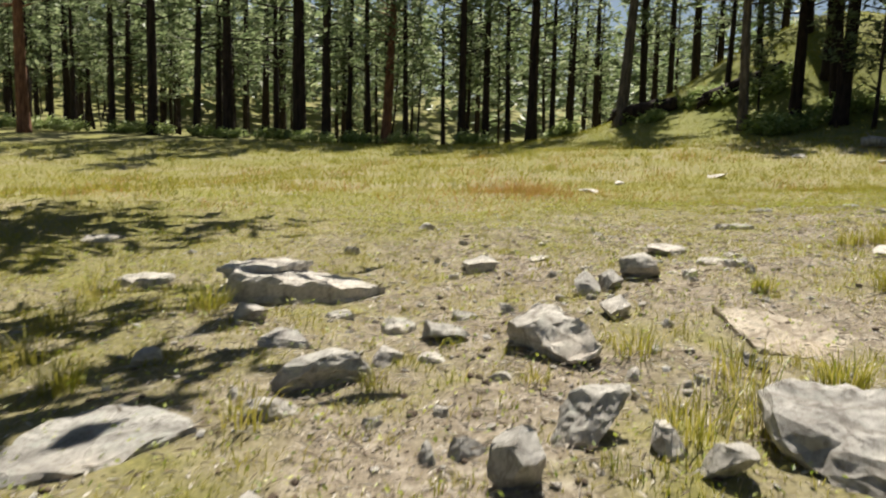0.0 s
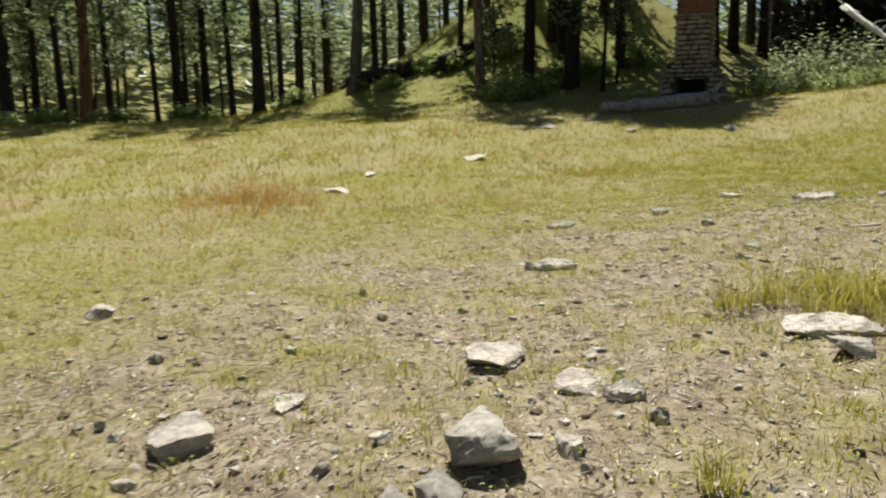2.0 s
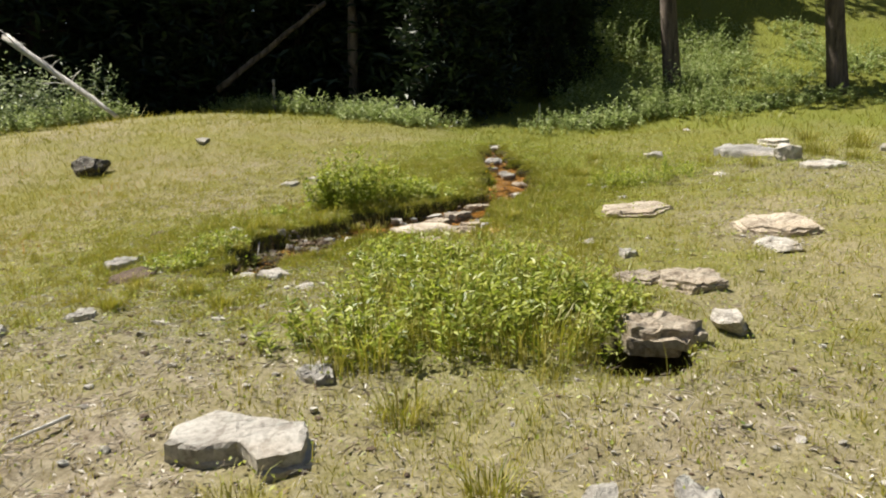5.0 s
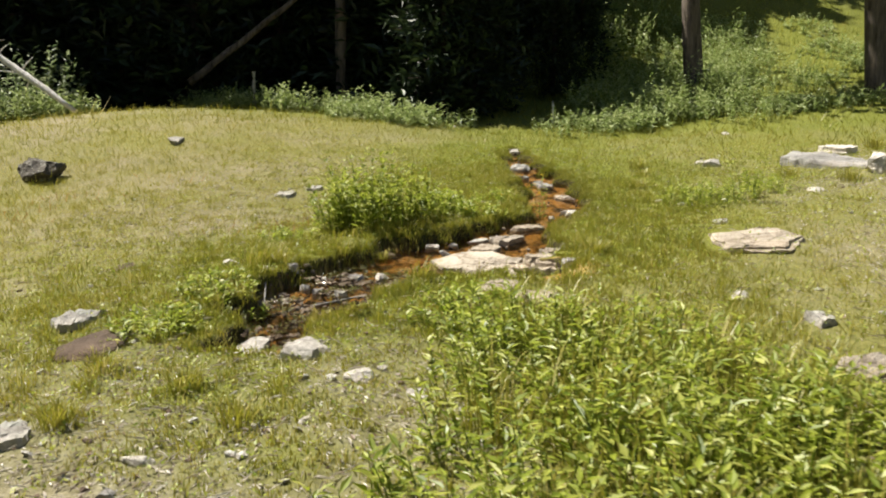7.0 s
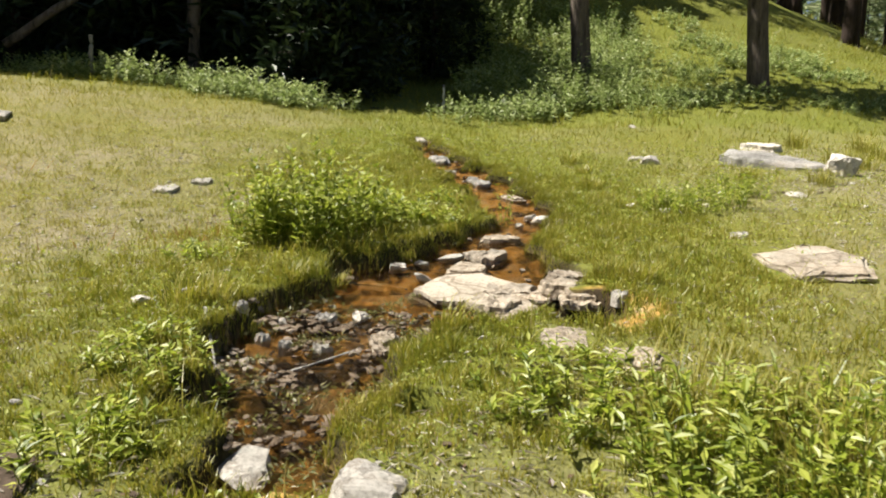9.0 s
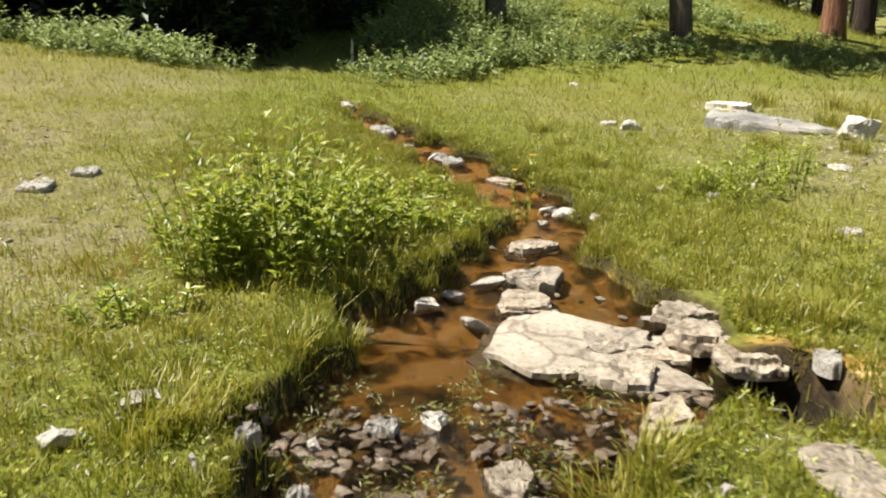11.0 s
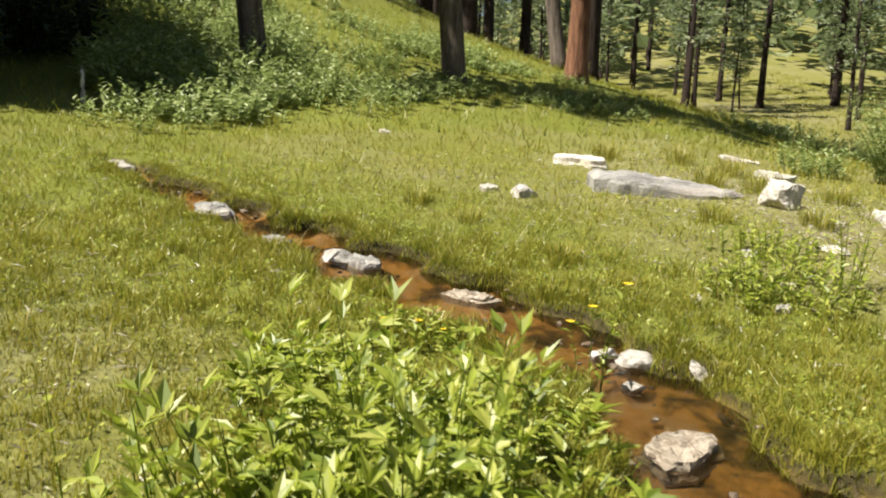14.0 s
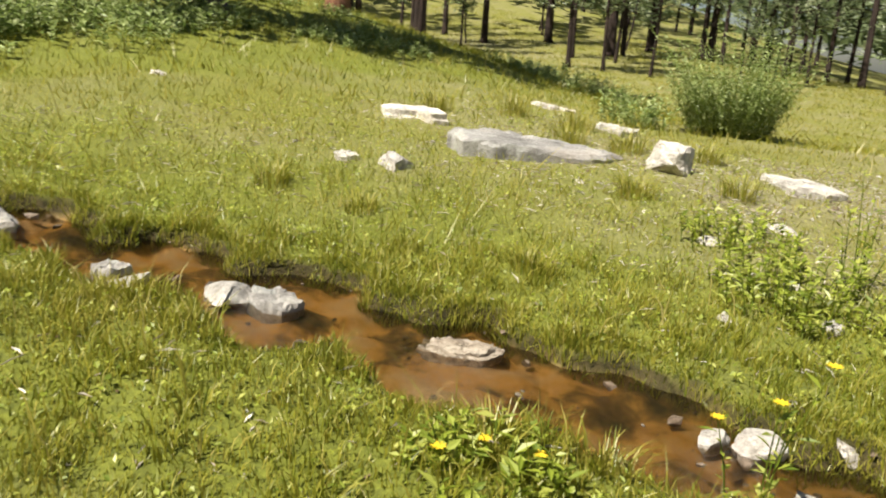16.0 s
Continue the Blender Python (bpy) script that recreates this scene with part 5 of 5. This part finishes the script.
def grass(name, seed, box, per_metre, nearest, farthest, tall, wide, label, simple=False, mat=GRASS, where=None):
    rs = np.random.RandomState(seed)
    x0, x1, y0, y1 = box
    n = int((x1 - x0) * (y1 - y0) * per_metre)
    x, y = rs.uniform(x0, x1, n), rs.uniform(y0, y1, n)
    # blades stand in tufts
    cell = 0.16 if per_metre > 300 else 0.5
    tuft = np.sin(np.floor(x / cell) * 12.9898 + np.floor(y / cell) * 78.233) * 43758.5453
    tuft = tuft - np.floor(tuft)
    gap = path_gap(x, y)
    bare, lush = bare_at(x, y), lush_at(x, y)
    # green patches hold on in the stony ground
    green = smooth((waves(x + 3, y, 0.62) + 0.6 * waves(x, y - 7, 0.23) - 0.12) / 0.3)
    bare = bare * (1 - 0.7 * green)
    d, _ = stream_at(x, y)
    keep = (gap >= nearest) & (gap < farthest) & (d > -0.035)
    keep &= rs.rand(n) < np.clip((1.05 - 0.80 * bare) * (0.35 + 0.75 * tuft) + 0.35 * lush + 0.4 * (d < 0.25), 0, 1)
    if where:
        keep &= rs.rand(n) < where(x, y)
    for a, b, turn, w, dd in FOOTPRINTS:
        c, s = math.cos(radians(turn)), math.sin(radians(turn))
        u, v = (x - a) * c + (y - b) * s, -(x - a) * s + (y - b) * c
        keep &= (u / (w * 0.47)) ** 2 + (v / (dd * 0.47)) ** 2 > 1
    for a, b, s, q, v in PITS[:2]:
        keep &= ((x - a) / s) ** 2 + ((y - b) / q) ** 2 > 1.2
    x, y, tuft, bare, lush, green = (v[keep] for v in (x, y, tuft, bare, lush, green))
    n = len(x)
    z = ground_z(x, y)
    meadow = smooth((y - 11) / 6) * (1 - lush)
    h = tall * (0.4 + 0.9 * rs.rand(n)) * (0.55 + 0.75 * tuft) * (1 - 0.45 * bare) * (0.85 + 0.4 * lush + 0.45 * meadow) * (0.9 + 0.45 * waves(x, y, 0.43))
    seedling = rs.rand(n) < 0.012
    h = np.where(seedling & (bare < 0.6), h * 2.3, h)
    w = wide * rs.uniform(0.6, 1.4, n)
    a, lean = rs.uniform(0, 6.283, n), np.abs(rs.randn(n)) * 0.55 + 0.15
    ox, oy = np.cos(a) * lean * h, np.sin(a) * lean * h
    b = rs.uniform(0, 6.283, n)
    sx, sy = np.cos(b) * w / 2, np.sin(b) * w / 2
    base, up = np.stack([x, y, z - 0.01], 1), np.zeros((n, 3))
    side = np.stack([sx, sy, up[:, 0]], 1)
    mid = base + np.stack([ox * 0.3, oy * 0.3, h * 0.62], 1)
    tip = base + np.stack([ox, oy, h], 1)
    pts = np.stack([base - side, base + side, mid + side * 0.75, mid - side * 0.75, tip], 1).reshape(-1, 3)
    i = np.arange(n)[:, None] * 5
    faces = [i + [[0, 1, 2]], i + [[0, 2, 3]], i + [[3, 2, 4]]]
    if simple:
        pts = np.stack([base - side, base + side, tip], 1).reshape(-1, 3)
        faces = [np.arange(n)[:, None] * 3 + [[0, 1, 2]]]
    me = mesh_of(name, pts, np.concatenate(faces), mat=mat)
    dry = np.clip(0.44 + 0.38 * bare - 0.14 * green - 0.02 * meadow - 0.26 * lush + 0.16 * waves(x, y, 1.9) + 0.15 * (1 - lush) * waves(x + 2, y, 5.2) + 0.12 * rs.randn(n) + 0.4 * seedling, 0, 1)
    float_layer(me, "dry", np.repeat(dry, 3 if simple else 5))
    tagged(new(name, me), label, "grass", kind="stuff")


grass("grass", 1, (-4.5, 21, 1.0, 14.5), 1600, 0.0, 3.7, 0.075, 0.0056, "short mixed green and straw-coloured meadow grass")
grass("grass", 4, (-6, 24, -1, 17), 1100, 3.7, 6.2, 0.08, 0.0075, "short mixed green and straw-coloured meadow grass", True)
grass("grass", 2, (-9, 26, -3, 21), 380, 6.2, 10.0, 0.09, 0.011, "short mixed green and straw-coloured meadow grass", True)
grass("grass", 3, (-26, 38, -14, 48), 95, 10.0, 36.0, 0.12, 0.02, "olive and yellow meadow grass farther out", True)
grass("grass", 7, (18, 62, -52, -6), 38, 10.0, 90.0, 0.16, 0.04, "rough valley grass among the pines", True)
grass("grass", 8, (9, 21, 6, 11.5), 5200, 0.0, 9.0, 0.06, 0.006, "grass hanging over the stream's edge", where=lambda x, y: 1.0 * (stream_at(x, y)[0] < 0.17))
grass("grass", 5, (7, 21, 4, 13), 2300, 0.0, 4.5, 0.062, 0.0066, "thick green grass along the stream", where=lambda x, y: smooth((lush_at(x, y) - 0.3) / 0.3))
grass("red_grass", 6, (-0.5, 3.5, 11.5, 18.0), 420, 0.0, 36.0, 0.2, 0.011, "patch of dry reddish-brown meadow grass", True, RED_GRASS, lambda x, y: 0.8 * np.exp(-((x - 1.4) / 0.9) ** 2 - ((y - 14.5) / 1.6) ** 2))

grass("red_grass", 9, (-10, 16, 10.5, 28), 110, 0.0, 36.0, 0.15, 0.013, "drifts of tan and rusty meadow grass", True, RED_GRASS, lambda x, y: 0.45 * smooth((waves(x, y * 0.45, 3.3) - 0.1) / 0.4))


# ---- litter, chips and pebbles ----
def scatter(name, seed, box, count, chance, size, mat, label, category, lift=0.004, flat=0.25, stand=0.0, slim=0.5):
    """Small flat pieces strewn over the ground."""
    rs = np.random.RandomState(seed)
    x, y = rs.uniform(box[0], box[1], count), rs.uniform(box[2], box[3], count)
    keep = rs.rand(count) < chance(x, y)
    x, y = x[keep], y[keep]
    n = len(x)
    a = rs.uniform(0, 6.283, n)
    way = np.stack([np.cos(a), np.sin(a), rs.randn(n) * flat + stand], 1)
    at = np.stack([x, y, ground_z(x, y) + lift + stand * 0.02 * rs.rand(n)], 1)
    s = size * rs.uniform(0.4, 1.5, n)
    me = leaf_mesh(name, at, way, np.tile([[0.0, 0.0, 1.0]], (n, 1)) + rs.randn(n, 3) * 0.25, s, s * slim * rs.uniform(0.6, 1.4, n), mat)
    tagged(new(name, me), label, category, kind="stuff")


def pebbles(name, seed, box, count, chance, small, large, mat, label, lift=0.0, round_off=1):
    rs, rnd = np.random.RandomState(seed), random.Random(seed)
    shapes = []
    for _ in range(6):
        bm = bmesh.new()
        broken_stone(bm, rnd, 7 if round_off == 1 else 4, 0.9, 1.0, 0.8, 0.55, -0.2, round_off)
        bm.verts.index_update()
        shapes.append((np.array([v.co[:] for v in bm.verts]), np.array([[v.index for v in f.verts] for f in bm.faces])))
        bm.free()
    x, y = rs.uniform(box[0], box[1], count), rs.uniform(box[2], box[3], count)
    keep = rs.rand(count) < chance(x, y)
    x, y = x[keep], y[keep]
    z = ground_z(x, y) + lift
    pts, faces, base = [], [], 0
    for i in range(len(x)):
        v, f = shapes[rs.randint(6)]
        s, a = small + (large - small) * rs.rand() ** 3, rs.uniform(0, 6.283)
        c, q = math.cos(a) * s, math.sin(a) * s
        pts.append(np.stack([x[i] + v[:, 0] * c - v[:, 1] * q, y[i] + v[:, 0] * q + v[:, 1] * c, z[i] + v[:, 2] * s], 1))
        faces.append(f + base)
        base += len(v)
    me = mesh_of(name, np.concatenate(pts), np.concatenate(faces), mat=mat)
    tagged(new(name, me), label, "pebbles", kind="stuff")


NEAR = (-4, 21, 1.5, 14)
scatter("litter", 41, NEAR, 150000, lambda x, y: bare_at(x, y) ** 0.7 * (stream_at(x, y)[0] > 0.1), 0.042, STRAW, "pale dry leaf litter and straw on bare soil", "litter", slim=0.2)
scatter("litter", 42, NEAR, 30000, lambda x, y: bare_at(x, y) ** 0.7 * (stream_at(x, y)[0] > 0.1), 0.03, HUMUS, "dark bark and wood crumbs on bare soil", "litter")
scatter("straw", 46, NEAR, 60000, lambda x, y: (0.15 + 0.85 * bare_at(x, y)) * (stream_at(x, y)[0] > 0.1), 0.085, STRAW, "long dry straw stalks lying over the stony turf", "litter", 0.008, 0.15, 0.12, 0.055)
scatter("clover", 43, NEAR, 230000, lambda x, y: np.clip(0.2 + 0.75 * lush_at(x, y) * (0.4 + 0.8 * waves(x, y, 0.9)) + 0.25 * (waves(x, y, 0.7) > 0.35), 0, 1) * (stream_at(x, y)[0] > 0.08), 0.024, LEAF, "small broad-leaved weeds between the grass", "ground cover", 0.03, 0.4, 0.5)
pebbles("pebbles", 44, NEAR, 42000, lambda x, y: 0.36 * bare_at(x, y) * (stream_at(x, y)[0] > 0.15), 0.01, 0.07, ROCK_PALE, "pale stone chips strewn over bare soil")
pebbles("earth_clods", 47, NEAR, 20000, lambda x, y: 0.4 * bare_at(x, y) * (stream_at(x, y)[0] > 0.15), 0.015, 0.07, EARTH, "dark brown clods of earth on bare soil")
pebbles("stream_pebbles", 45, (9, 20, 7, 11), 45000, lambda x, y: np.where(stream_at(x, y)[0] < 0.02, np.where(x < 11.7, 0.9 * (waves(x, y, 0.8) > -0.25), 0.025), 0.0), 0.010, 0.085, WET_STONE, "wet grey and rusty pebbles in the stream bed", 0.034, 1)
scatter("moss", 48, (9, 12.2, 7.8, 10.4), 16000, lambda x, y: 0.9 * (stream_at(x, y)[0] < 0.0) * (waves(x + 1, y, 0.7) > 0.12), 0.035, MOSS, "dark wet moss and weed among the riffle stones", "moss", 0.055, 0.4, 0.2, 0.25)
